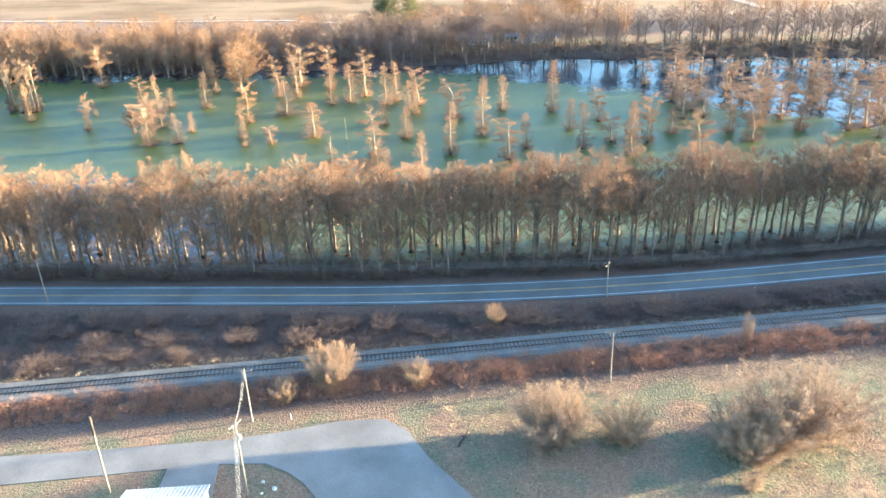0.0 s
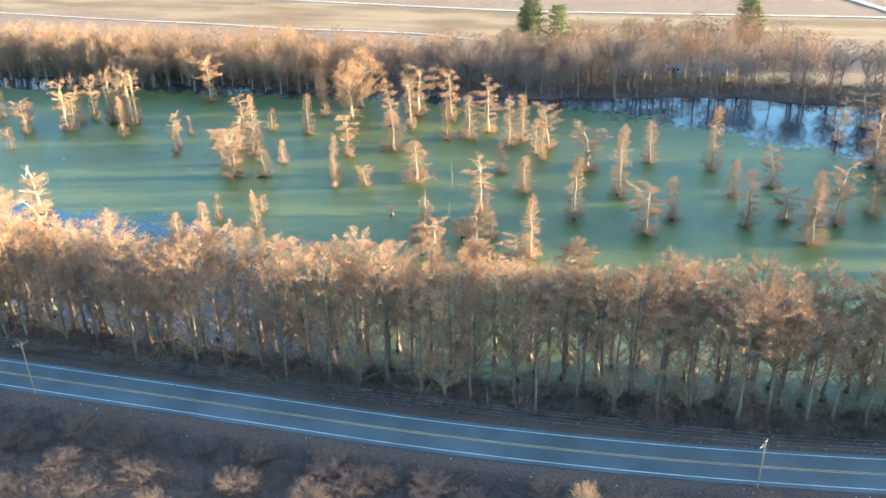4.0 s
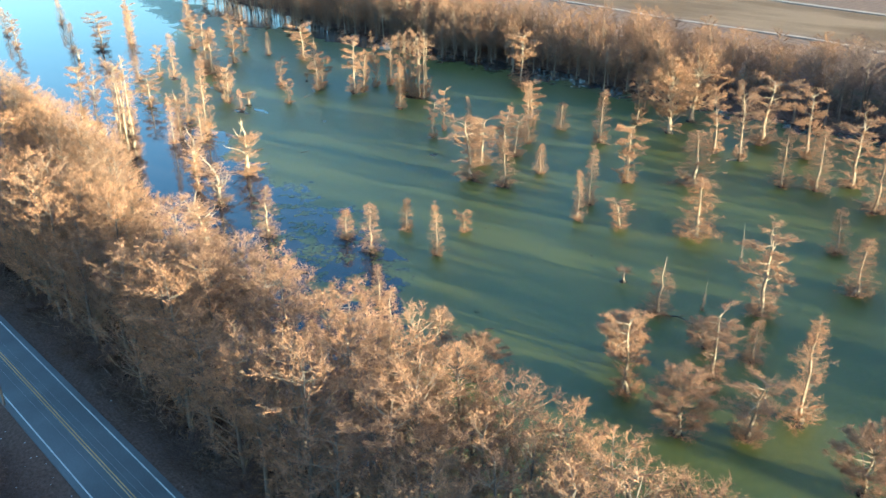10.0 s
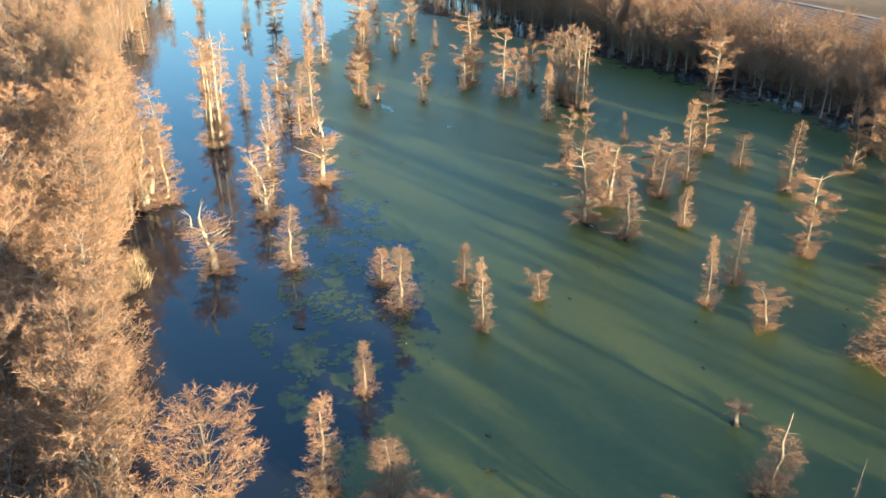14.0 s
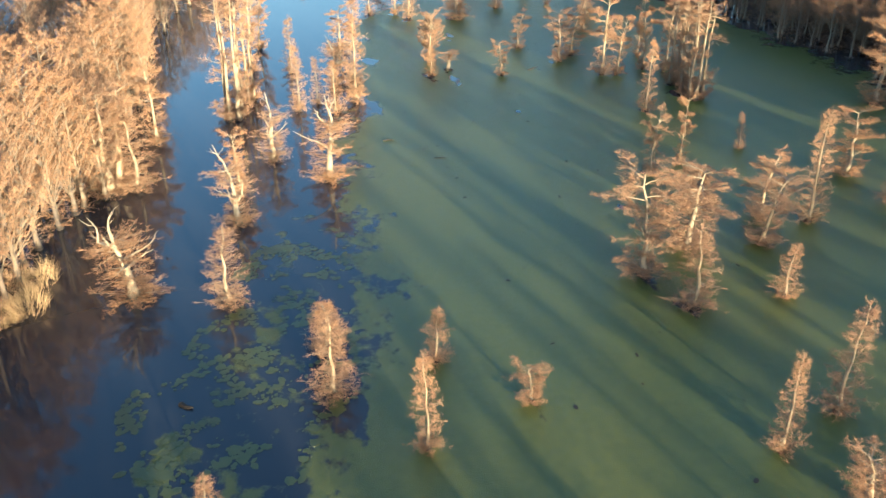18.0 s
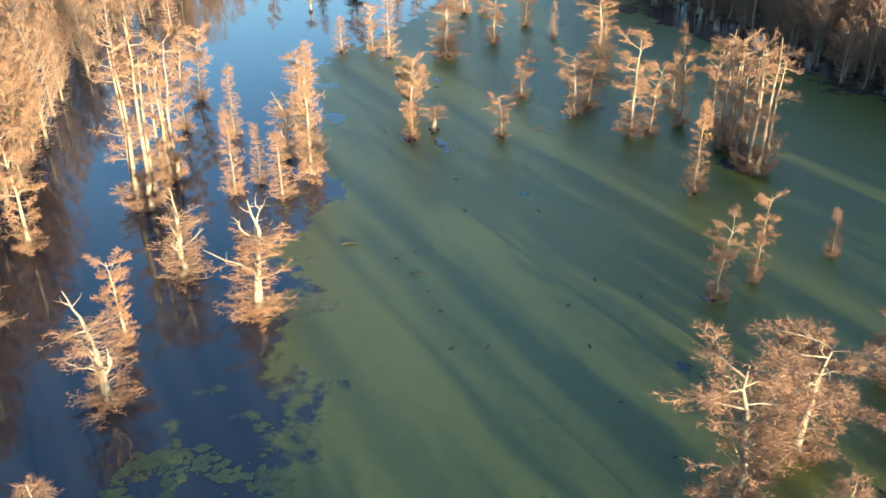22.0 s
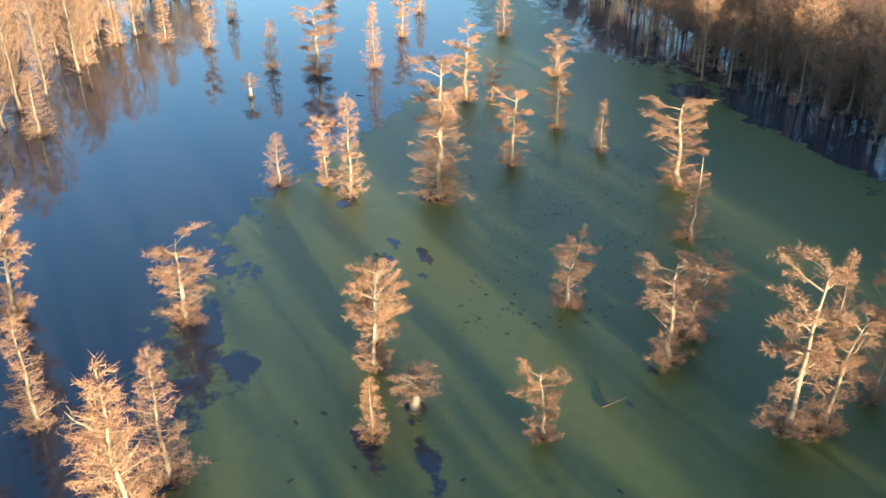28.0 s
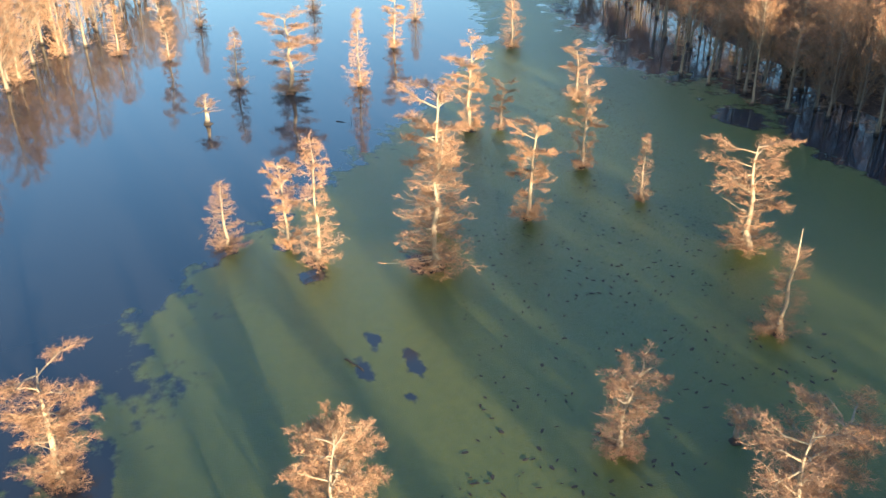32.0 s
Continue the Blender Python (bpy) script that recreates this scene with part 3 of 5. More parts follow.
        for i in range(96):
            p, d = along(pts, rng.uniform(0.04, 1.0))
            a = rng.uniform(0, 6.28)
            lp = bent(rng, p, (math.cos(a), math.sin(a), rng.uniform(-0.1, 0.6)), rng.uniform(0.9, 2.5), 3, 0.16, -0.02)
            limbs.tube(lp, [0.035, 0.024, 0.013, 0.005], 3)
            spray(rng, crown, lp, N(84), 0.5, TR * 0.8, 0.7, 0.12)
    elif kind == "snag":
        pts = tree_stem(rng, trunk, H, 0.22, rng.uniform(0.0, 0.06), 7)
        for i in range(11):
            p, d = along(pts, rng.uniform(0.3, 0.97))
            a = rng.uniform(0, 6.28)
            lp = bent(rng, p, (math.cos(a), math.sin(a), rng.uniform(0.1, 0.7)), rng.uniform(0.4, 1.3), 3, 0.3, 0.05)
            limbs.tube(lp, [0.05, 0.035, 0.02, 0.008], 4)
        full = twigs > 1.5
        for i in range(64 if full else 28):
            t = rng.uniform(0.05, 0.88 if full else 0.62)
            p, d = along(pts, t)
            a = rng.uniform(0, 6.28)
            reach = 2.6 * (1.1 - 0.8 * t) * rng.uniform(0.6, 1.1) if full else rng.uniform(0.6, 1.9)
            lp = bent(rng, p, (math.cos(a), math.sin(a), rng.uniform(-0.1, 0.5)), reach, 3, 0.16, 0)
            limbs.tube(lp, [0.032, 0.022, 0.012, 0.005], 3)
            spray(rng, crown, lp, N(70), 0.55, TR * 0.9, 0.75, 0.1)
    elif kind == "umbrella":
        pts = tree_stem(rng, trunk, H * 0.72, 0.55, rng.uniform(0, 0.05), 9, flare=1.9)
        for i in range(30):
            p, d = along(pts, rng.uniform(0.62, 1.0))
            a = rng.uniform(0, 6.28)
            lp = bent(rng, p, (math.cos(a), math.sin(a), rng.uniform(0.3, 1.8)), rng.uniform(1.8, 3.4), 4, 0.25, -0.14)
            limbs.tube(lp, [0.1, 0.07, 0.05, 0.03, 0.01], 4)
            spray(rng, crown, lp, N(170), 0.6, TR * 0.9, 0.5, 0.25)
    elif kind in ("band", "woods"):
        full = kind == "woods"
        pts = tree_stem(rng, trunk, H * 0.92, 0.165, rng.uniform(0.0, 0.025), 6, flare=1.9, wobble=0.004)
        if full:
            dome(rng, limbs, crown, pts, 50, 0.38, 0.62 * H, 0.38 * H, 2.45, 0.034, N(25), TR * 0.66, -0.8, rise=(0.3, 0.85), flat=0.6)
        else:
            dome(rng, limbs, crown, pts, 44, 0.48, 0.77 * H, 0.23 * H, 2.5, 0.034, N(34), TR * 0.6, -0.8, rise=(0.25, 0.8), flat=0.6)
        for i in range(26):
            p, d = along(pts, rng.uniform(0.08, 0.62))
            a = rng.uniform(0, 6.28)
            lp = bent(rng, p, (math.cos(a), math.sin(a), rng.uniform(-0.05, 0.3)), rng.uniform(0.5, 1.7), 2, 0.25, 0)
            limbs.tube(lp, [0.014, 0.009, 0.004], 3)
            spray(rng, crown, lp, N(40), 0.45, TR * 0.6, 0.4)
    elif kind == "shrub":
        for s in range(64):
            a, q = rng.uniform(0, 6.28), rng.random() ** 0.55
            o = (rng.gauss(0, 0.45), rng.gauss(0, 0.45), -0.3)
            lp = bent(rng, o, (math.cos(a) * q * 1.05, math.sin(a) * q * 1.05, 1.15), rng.uniform(10.4, 11.8) * (1 - 0.3 * q * q), 6, 0.05, 0.05)
            trunk.tube(lp, [0.07, 0.06, 0.05, 0.04, 0.028, 0.018, 0.008], 4)
            spray(rng, crown, lp, N(460), 0.75, TR * 0.7, 1.3, 0.15, 10)
        for s in range(34):
            a = rng.uniform(0, 6.28)
            lp = bent(rng, (0, 0, 0), (math.cos(a), math.sin(a), rng.uniform(0.1, 0.9)), rng.uniform(2.4, 4.8), 3, 0.1, 0.04)
            limbs.tube(lp, [0.04, 0.03, 0.02, 0.008], 3)
            spray(rng, crown, lp, N(240), 0.75, TR * 0.7, 1.3, 0.1, 10)
    elif kind == "pine":
        pts = tree_stem(rng, trunk, H, 0.2, 0.02, 6, flare=1.2)
        for i in range(170):
            t = 0.05 + 0.94 * (i + rng.random()) / 170
            p, d = along(pts, t)
            a = 2.4 * i
            reach = 2.5 * math.sin(3.0 * min(0.98, 0.14 + 0.85 * t)) ** 0.6 * rng.uniform(0.55, 1.1)
            lp = bent(rng, p, (math.cos(a), math.sin(a), rng.uniform(0.0, 0.6)), reach, 2, 0.2, 0)
            limbs.tube(lp, [0.05, 0.03, 0.01], 3)
            spray(rng, crown, lp, N(110), 0.55, 0.04, 0.9, 0.15)
    return trunk, limbs, crown


def tree_thing(name, kind, seed, bark, twig, twigs=1.0, label="", limb=None):
    """A tree to copy, put far out of sight until it is placed."""
    trunk, limbs, crown = cypress(kind, seed, twigs)
    root = tagged(new(name), label, "tree")
    part("trunk", trunk.mesh("trunk", bark, True), bark, root)
    tagged(part("branchwork", limbs.mesh("branchwork", limb or bark), limb or bark, root), kind="stuff")
    tagged(part("crown", crown.mesh("crown", twig), twig, root), kind="stuff")
    return root


class Stand:
    """Tree moulds of one habit; each planted tree is a copy, and the first planting uses the mould itself."""

    def __init__(self, name, kind, seeds, bark, twig, label, twigs=1.0, group="", limb=None):
        self.moulds = [tree_thing(name, kind, s, bark, twig, twigs, label, limb) for s in seeds]
        for m in self.moulds:
            tagged(m, group=group)
        self.used, self.i = set(), 0

    def plant(self, x, y, z, h, w, rng, label=""):
        k = self.i % len(self.moulds)
        self.i += 1
        m = Matrix.LocRotScale((x, y, z), Euler((rng.gauss(0, 0.015), rng.gauss(0, 0.015), rng.uniform(0, 6.28))), (w / 5.0, w / 5.0, h / 12.0))
        if k not in self.used:
            self.used.add(k)
            self.moulds[k].matrix_basis = m
            ob = self.moulds[k]
        else:
            base = self.moulds[k]
            made = copy_thing(base, m)
            made.matrix_basis = m
            ob = made
        return tagged(ob, label)


rng = random.Random(7)
LAKE = "cypresses standing in the pond"
STANDS = {
    "c": Stand("bald_cypress", "column", (11, 12, 13, 14), M_BARK, M_TWIG, "slender bare cypress with rust twigs standing in duckweed water", 1.0, LAKE),
    "f": Stand("bald_cypress", "flat", (21, 22, 23, 24), M_BARK, M_TWIG, "flat-topped bare cypress with rust twigs standing in water", 1.0, LAKE),
    "w": Stand("bald_cypress", "wide", (31, 32), M_BARK, M_TWIG, "broad bare cypress with forked limbs and rust twigs", 1.0, LAKE),
    "t": Stand("bald_cypress", "tall", (41, 42), M_BARK, M_TWIG, "clump of tall pale cypress stems sharing one foot", 1.0, LAKE),
    "d": Stand("dying_cypress", "dead", (51, 52, 53), M_PALE, M_TWIG, "half-dead cypress with thick bleached limbs and a fluted foot", 1.0, LAKE),
    "s": Stand("cypress_snag", "snag", (61, 62), M_PALE, M_TWIG_GREY, "dead cypress pole with broken stubs and thin grey shoots", 1.1, LAKE),
    "s2": Stand("bald_cypress", "snag", (63, 64), M_BARK, M_TWIG, "cypress with a bare broken tip and twigs below", 1.8, LAKE),
    "m": Stand("bald_cypress", "umbrella", (71, 72), M_PALE, M_TWIG, "small umbrella-shaped cypress with a stout pale foot", 1.0, LAKE),
}


def lake_tree(x, y, h, w, kind):
    STANDS[kind].plant(x, y, 0.0, h, w, rng)
    if kind in "ftmc":
        GAPS.append((x - 0.3, y - 0.4, 0.09 * w + 0.6, 0.07 * w + 0.5))     # dark water round the foot


# ---- road, railway, lane ----
def ribbon(line, offset, width, z, thick, x0, x1, step):
    """A slab of even width that follows a line y(x)."""
    verts, faces, n = [], [], 0
    x = x0
    while x <= x1 + 1e-6:
        d = Vector((1.0, (line(x + 0.5) - line(x - 0.5)), 0)).normalized()
        s = Vector((-d.y, d.x, 0))
        c = Vector((x, line(x), z)) + s * offset
        for u, v in ((-0.5, 0), (0.5, 0), (0.5, -thick), (-0.5, -thick)):
            verts.append(c + s * (width * u) + Vector((0, 0, v)))
        if n:
            b = 4 * (n - 1)
            for k in range(4):
                faces.append((b + k, b + (k + 1) % 4, b + 4 + (k + 1) % 4, b + 4 + k))
        n += 1
        x += step
    faces.append((0, 1, 2, 3))
    faces.append(tuple(4 * (n - 1) + k for k in (3, 2, 1, 0)))
    bm = bmesh.new()
    vs = [bm.verts.new(v) for v in verts]
    for f in faces:
        bm.faces.new([vs[i] for i in f])
    bmesh.ops.recalc_face_normals(bm, faces=bm.faces)
    return bm


def make_road():
    bm = ribbon(road_y, 0, 8.0, 1.46, 0.5, -460, 360, 4.0)
    me = bpy.data.meshes.new("road")
    bm.to_mesh(me)
    bm.free()
    me.materials.append(M_ASPHALT)
    road = tagged(new("road", me), "dark blue-grey asphalt two-lane road with painted lines", "road", kind="structure")
    part("edge_line", ribbon(road_y, 3.2, 0.16, 1.466, 0.02, -460, 360, 4.0), M_WHITE, road, "white painted edge line")
    part("edge_line", ribbon(road_y, -3.2, 0.16, 1.466, 0.02, -460, 360, 4.0), M_WHITE, road, "white painted edge line")
    part("centre_line", ribbon(road_y, 0.16, 0.14, 1.466, 0.02, -460, 360, 4.0), M_YELLOW, road, "yellow painted centre line")
    part("centre_line", ribbon(road_y, -0.16, 0.14, 1.466, 0.02, -460, 360, 4.0), M_YELLOW, road, "yellow painted centre line")


make_road()


def make_lane():
    """Side lane that opens into a yard; a driveway branches off it."""
    bm = bmesh.new()
    top = [(-150, 90), (-76, 97.8), (-59, 99.7), (-41.8, 102), (-33.2, 104), (-24.5, 106.7), (-17.3, 107.4), (-13.4, 104.6), (-9.4, 98), (-2.4, 89.4), (6, 78), (14, 66)]
    bottom = [(-18, 66), (-22, 84), (-25, 89.2), (-27.5, 92.4), (-30.1, 94.5), (-34.2, 96.6), (-41.8, 96.3), (-50.9, 94.9), (-72.8, 91.5), (-150, 83)]
    ring = [bm.verts.new((x, y, 1.24)) for x, y in top + bottom]
    face = bm.faces.new(ring)
    ext = bmesh.ops.extrude_face_region(bm, geom=[face])
    for v in [g for g in ext["geom"] if isinstance(g, bmesh.types.BMVert)]:
        v.co.z -= 0.5
    bmesh.ops.recalc_face_normals(bm, faces=bm.faces)
    bmesh.ops.triangulate(bm, faces=bm.faces)
    me = bpy.data.meshes.new("lane")
    bm.to_mesh(me)
    bm.free()
    me.materials.append(M_LANE)
    lane = tagged(new("lane", me), "weathered pale grey asphalt lane and turning yard", "road", kind="structure")
    bm = bmesh.new()
    q = [bm.verts.new(p) for p in ((-48.8, 95.3, 1.243), (-41.2, 96.5, 1.243), (-40.2, 88.6, 1.243), (-48.6, 87.6, 1.243))]
    f = bm.faces.new(q)
    ext = bmesh.ops.extrude_face_region(bm, geom=[f])
    for v in [g for g in ext["geom"] if isinstance(g, bmesh.types.BMVert)]:
        v.co.z -= 0.4
    bmesh.ops.recalc_face_normals(bm, faces=bm.faces)
    part("driveway", bm, M_LANE, lane, "pale concrete driveway")


make_lane()


def field_track(line, width, x0, x1):
    bm = ribbon(line, 0, width, 1.42, 0.6, x0, x1, 12.0 if x1 - x0 > 100 else 3.0)
    me = bpy.data.meshes.new("farm_track")
    bm.to_mesh(me)
    bm.free()
    me.materials.append(M_TRACK)
    tagged(new("farm_track", me), "pale gravel farm track along the far fields", "track", kind="structure")


field_track(track_y, 2.6, -600, -66)
field_track(lane_y, 4.0, -700, 120)
field_track(lambda x: 507.0 - (x - 123) * 3.1, 5.0, 104.0, 143.0)


def make_railway():
    bm = ribbon(rail_y, 0, 5.0, 1.50, 0.5, -460, 360, 6.0)
    for v in bm.verts:
        if v.co.z < 1.2:
            v.co.y += 1.0 if v.co.y > rail_y(v.co.x) else -1.0
    me = bpy.data.meshes.new("railway")
    bm.to_mesh(me)
    bm.free()
    me.materials.append(M_BALLAST)
    rw = tagged(new("railway", me), "single railway track on a grey ballast bed", "railway", kind="structure")
    for s in (-0.76, 0.76):
        part("rail", ribbon(rail_y, s, 0.09, 1.72, 0.17, -460, 360, 6.0), M_RAIL, rw, "steel rail")
    b = bmesh.new()
    bmesh.ops.create_cube(b, size=1.0, matrix=Matrix.Diagonal((0.24, 2.6, 0.2, 1)))
    bmesh.ops.bevel(b, geom=b.edges[:], offset=0.02, segments=1, affect="EDGES")
    me = bpy.data.meshes.new("tie")
    b.to_mesh(me)
    b.free()
    me.materials.append(M_TIE)
    turn = math.atan(0.162)
    r = random.Random(3)
    for i in range(250):
        x = -96 + i * 0.76
        t = new("tie", me)
        t.parent = rw
        t.matrix_basis = pose(x, rail_y(x), 1.45 + r.uniform(-0.015, 0.015), 0, 0, math.degrees(turn) + r.gauss(0, 1.2))


make_railway()


# ---- poles and wires ----
def cylinder(r0, r1, h, sides=8):
    bm = bmesh.new()
    bmesh.ops.create_cone(bm, cap_ends=True, segments=sides, radius1=r0, radius2=r1, depth=h, matrix=Matrix.Translation((0, 0, h / 2)))
    return bm


def box(sx, sy, sz, at=(0, 0, 0), bevel=0.0):
    bm = bmesh.new()
    bmesh.ops.create_cube(bm, size=1.0, matrix=Matrix.Translation(at) @ Matrix.Diagonal((sx, sy, sz, 1)))
    if bevel:
        bmesh.ops.bevel(bm, geom=bm.edges[:], offset=bevel, segments=1, affect="EDGES")
    return bm


def utility_pole(x, y, h, turn, can=False, lean=0.0, arms=True, label="weathered timber utility pole with a crossarm"):
    root = tagged(new("utility_pole"), label, "utility pole", "poles along the road and railway")
    root.matrix_basis = pose(x, y, land(x, y) - 0.3, lean, 0, turn)
    part("pole", cylinder(0.17, 0.11, h + 0.3, 9), M_POLE, root)
    if not arms:
        return root
    arm = part("crossarm", box(2.4, 0.1, 0.13, (0, 0.13, h - 0.35), 0.01), M_POLE, root)
    for px in (-1.1, -0.4, 0.4, 1.1):
        b = cylinder(0.05, 0.035, 0.2, 6)
        bmesh.ops.translate(b, vec=(px, 0.13, h - 0.29), verts=b.verts)
        part("insulator", b, M_GLASSY, arm, "pale porcelain insulator")
    for s in (-1, 1):
        part("brace", box(0.9, 0.03, 0.04, (0, 0, 0)), M_STEEL, root).matrix_basis = pose(s * 0.4, 0.19, h - 0.62, 0, -s * 38, 0)
    if can:
        b = cylinder(0.26, 0.26, 0.8, 10)
        bmesh.ops.translate(b, vec=(0.0, -0.45, h - 2.6), verts=b.verts)
        part("transformer", b, M_STEEL, root, "grey transformer can")
    return root


POLES = [(-210, road_y(-210) - 5.2), (-91.0, 144.3), (23.3, 146.3), (130, road_y(130) - 5.5)]
for px, py in POLES:
    utility_pole(px, py, 10.2 if px != 23.3 else 8.0, 62)
RAILPOLES = [(-150, rail_y(-150) - 10), (-38.8, 106.8), (20.2, 117.6), (92, rail_y(92) - 12), (190, rail_y(190) - 12)]
for px, py in RAILPOLES:
    utility_pole(px, py, 10.3, 8)
utility_pole(-35.0, 89.6, 13.5, 60, True, label="pale timber utility pole with a transformer can")
pole = utility_pole(-55.6, 90.2, 13.8, 70, arms=False, label="pale timber pole with a dark banded top sleeve")
b = cylinder(0.2, 0.2, 3.2, 10)
bmesh.ops.translate(b, vec=(0, 0, 10.9), verts=b.verts)
part("sleeve", b, M_TIE, pole, "dark banded sleeve")


def cable(points, sag, r=0.013):
    """Wires strung between points, each hanging in its own bow."""
    w = Wood()
    for p, q in zip(points[:-1], points[1:]):
        line = []
        for i in range(13):
            t = i / 12
            v = Vector(p).lerp(Vector(q), t)
            v.z -= sag * 4 * t * (1 - t)
            line.append(v)
        w.tube(line, [r] * 13, 3)
    me = w.mesh("cable", M_WIRE)
    return tagged(new("cable", me), "thin overhead wire strung from pole to pole", "cable", "overhead wires")


for off in (-1.1, -0.4, 0.4, 1.1):
    cable([(px + 0.1, py + off, land(px, py) + (9.8 if px != 23.3 else 8.2)) for px, py in POLES], 1.2)
    cable([(px, py + off, land(px, py) + 10.0) for px, py in RAILPOLES], 1.4)
for off in (-0.9, -0.3, 0.3, 0.9):
    cable([(-38.8, 106.8 + off, land(-38, 106) + 10.0), (-35.0, 89.6 + off, land(-35, 89) + 13.2), (-20, 40, 14)], 1.0)


# ---- buildings ----
def house(x, y, lx, ly, eave, ridge, turn, roof, label, ribs=0):
    """A gabled house: walls with thickness, roof slopes, windows and a door."""
    root = tagged(new("house"), label, "house", "houses")
    root.matrix_basis = pose(x, y, land(x, y) - 0.05, 0, 0, turn)
    for s in (-1, 1):
        part("wall", box(lx, 0.2, eave, (0, s * (ly / 2 - 0.1), eave / 2)), M_SIDING, root)
        bm = bmesh.new()
        prof = [(-ly / 2 + 0.2, 0), (ly / 2 - 0.2, 0), (ly / 2 - 0.2, eave), (0, ridge - 0.08), (-ly / 2 + 0.2, eave)]
        f = bm.faces.new([bm.verts.new((s * (lx / 2 - 0.2), py, pz)) for py, pz in prof])
        ext = bmesh.ops.extrude_face_region(bm, geom=[f])
        for v in [g for g in ext["geom"] if isinstance(g, bmesh.types.BMVert)]:
            v.co.x += s * 0.2
        bmesh.ops.recalc_face_normals(bm, faces=bm.faces)
        part("gable_wall", bm, M_SIDING, root)
        run = math.hypot(ly / 2 + 0.4, ridge - eave)
        pitch = math.degrees(math.atan2(ridge - eave, ly / 2))
        slope = part("roof", box(lx + 0.8, run, 0.12, (0, 0, 0), 0.01), roof, root)
        slope.matrix_basis = pose(0, s * (ly / 4 + 0.2), (eave + ridge) / 2 - 0.02, -s * pitch, 0, 0)
        for k in range(ribs):
            part("rib", box(0.05, run, 0.05, (-lx / 2 - 0.3 + k * (lx + 0.6) / (ribs - 1), 0, 0.08)), roof, slope)
        for wx in (-lx * 0.3, lx * 0.28):
            win = part("window", box(1.1, 0.06, 1.2, (wx, s * (ly / 2 + 0.02), eave * 0.6)), M_WHITE, root)
            part("pane", box(0.95, 0.03, 1.05, (wx, s * (ly / 2 + 0.05), eave * 0.6)), M_DARKGLASS, win)
    part("door", box(0.95, 0.06, 2.05, (0, -ly / 2 - 0.02, 1.05)), M_TIE, root)
    return root


house(-45.2, 83.4, 11.0, 9.0, 3.0, 4.5, 6, M_ROOF, "low house with a pale ribbed metal roof beside the lane", 22)
house(-3.5, 379.5, 11, 8, 2.8, 4.2, 3, M_SHINGLE, "small white house with a grey roof behind the trees")
house(25.5, 379.5, 13, 8, 2.8, 4.2, -4, M_SHINGLE, "white house with a grey roof behind the trees")
house(10.5, 384, 6, 5, 2.4, 3.4, 10, M_SHINGLE, "small pale shed behind the trees")


# ---- trees of the pond ----
lake_tree(-217.7, 229.0, 10.5, 6.8, "f")
lake_tree(-207.9, 247.5, 9.0, 6.1, "w")
lake_tree(-209.4, 268.8, 9.0, 5.2, "f")
lake_tree(-208.1, 277.8, 3.7, 2.5, "m")
lake_tree(-200.5, 278.1, 9.8, 7.2, "f")
lake_tree(-219.9, 289.9, 10.9, 5.6, "s2")
lake_tree(-236.0, 297.2, 13.6, 9.0, "f")
lake_tree(-249.3, 276.8, 13.1, 6.0, "f")
lake_tree(-262.7, 289.7, 13.0, 5.2, "f")
lake_tree(-293.6, 302.6, 9.4, 5.5, "f")
lake_tree(-280.7, 284.3, 8.1, 3.9, "f")
lake_tree(-328.8, 303.5, 12.1, 6.2, "c")
lake_tree(-250.7, 292.2, 9.0, 3.4, "c")
lake_tree(-249.3, 265.8, 18.9, 7.8, "f")
lake_tree(-282.1, 279.7, 13.7, 6.8, "f")
lake_tree(-245.6, 251.6, 14.5, 5.6, "c")
lake_tree(-249.8, 248.8, 11.4, 4.1, "f")
lake_tree(-251.8, 242.3, 7.9, 4.8, "c")
lake_tree(-296.3, 241.4, 5.2, 3.9, "m")
lake_tree(-315.6, 247.2, 10.6, 4.8, "c")
lake_tree(-309.4, 256.0, 14.2, 10.0, "f")
lake_tree(-310.1, 268.1, 13.9, 5.3, "c")
lake_tree(-335.5, 280.0, 12.3, 6.0, "f")
lake_tree(-339.0, 235.1, 13.0, 5.1, "f")
lake_tree(-346.3, 225.1, 10.5, 5.4, "c")
lake_tree(-368.5, 241.7, 11.2, 4.7, "c")
lake_tree(-380.1, 269.4, 10.8, 5.0, "c")
lake_tree(-361.5, 291.1, 9.9, 4.8, "c")
lake_tree(-223.8, 211.5, 14.7, 6.0, "f")
lake_tree(-203.5, 216.5, 11.8, 4.6, "c")
lake_tree(-193.4, 227.5, 12.8, 5.2, "c")
lake_tree(-191.6, 224.0, 12.5, 6.9, "d")
lake_tree(-197.0, 273.9, 12.4, 6.1, "f")
lake_tree(-184.5, 278.3, 18.4, 6.8, "f")
lake_tree(-186.0, 288.4, 16.2, 4.5, "f")
lake_tree(-203.6, 246.4, 11.6, 5.2, "f")
lake_tree(-193.7, 244.2, 6.2, 3.4, "c")
lake_tree(-196.6, 248.7, 5.3, 5.0, "m")
lake_tree(-189.9, 258.2, 7.8, 4.0, "f")
lake_tree(-285.0, 205.6, 11.0, 6.7, "c")
lake_tree(-330.9, 209.0, 17.2, 5.8, "c")
lake_tree(-349.1, 213.7, 17.9, 6.2, "c")
lake_tree(-146.5, 216.1, 13.6, 9.5, "d")
lake_tree(-156.3, 208.5, 12.5, 6.9, "d")
lake_tree(-145.0, 202.8, 10.1, 3.9, "f")
lake_tree(-134.7, 202.0, 12.4, 7.8, "d")
lake_tree(-178.2, 203.7, 24.2, 8.6, "t")
lake_tree(-187.4, 206.6, 21.1, 6.8, "t")
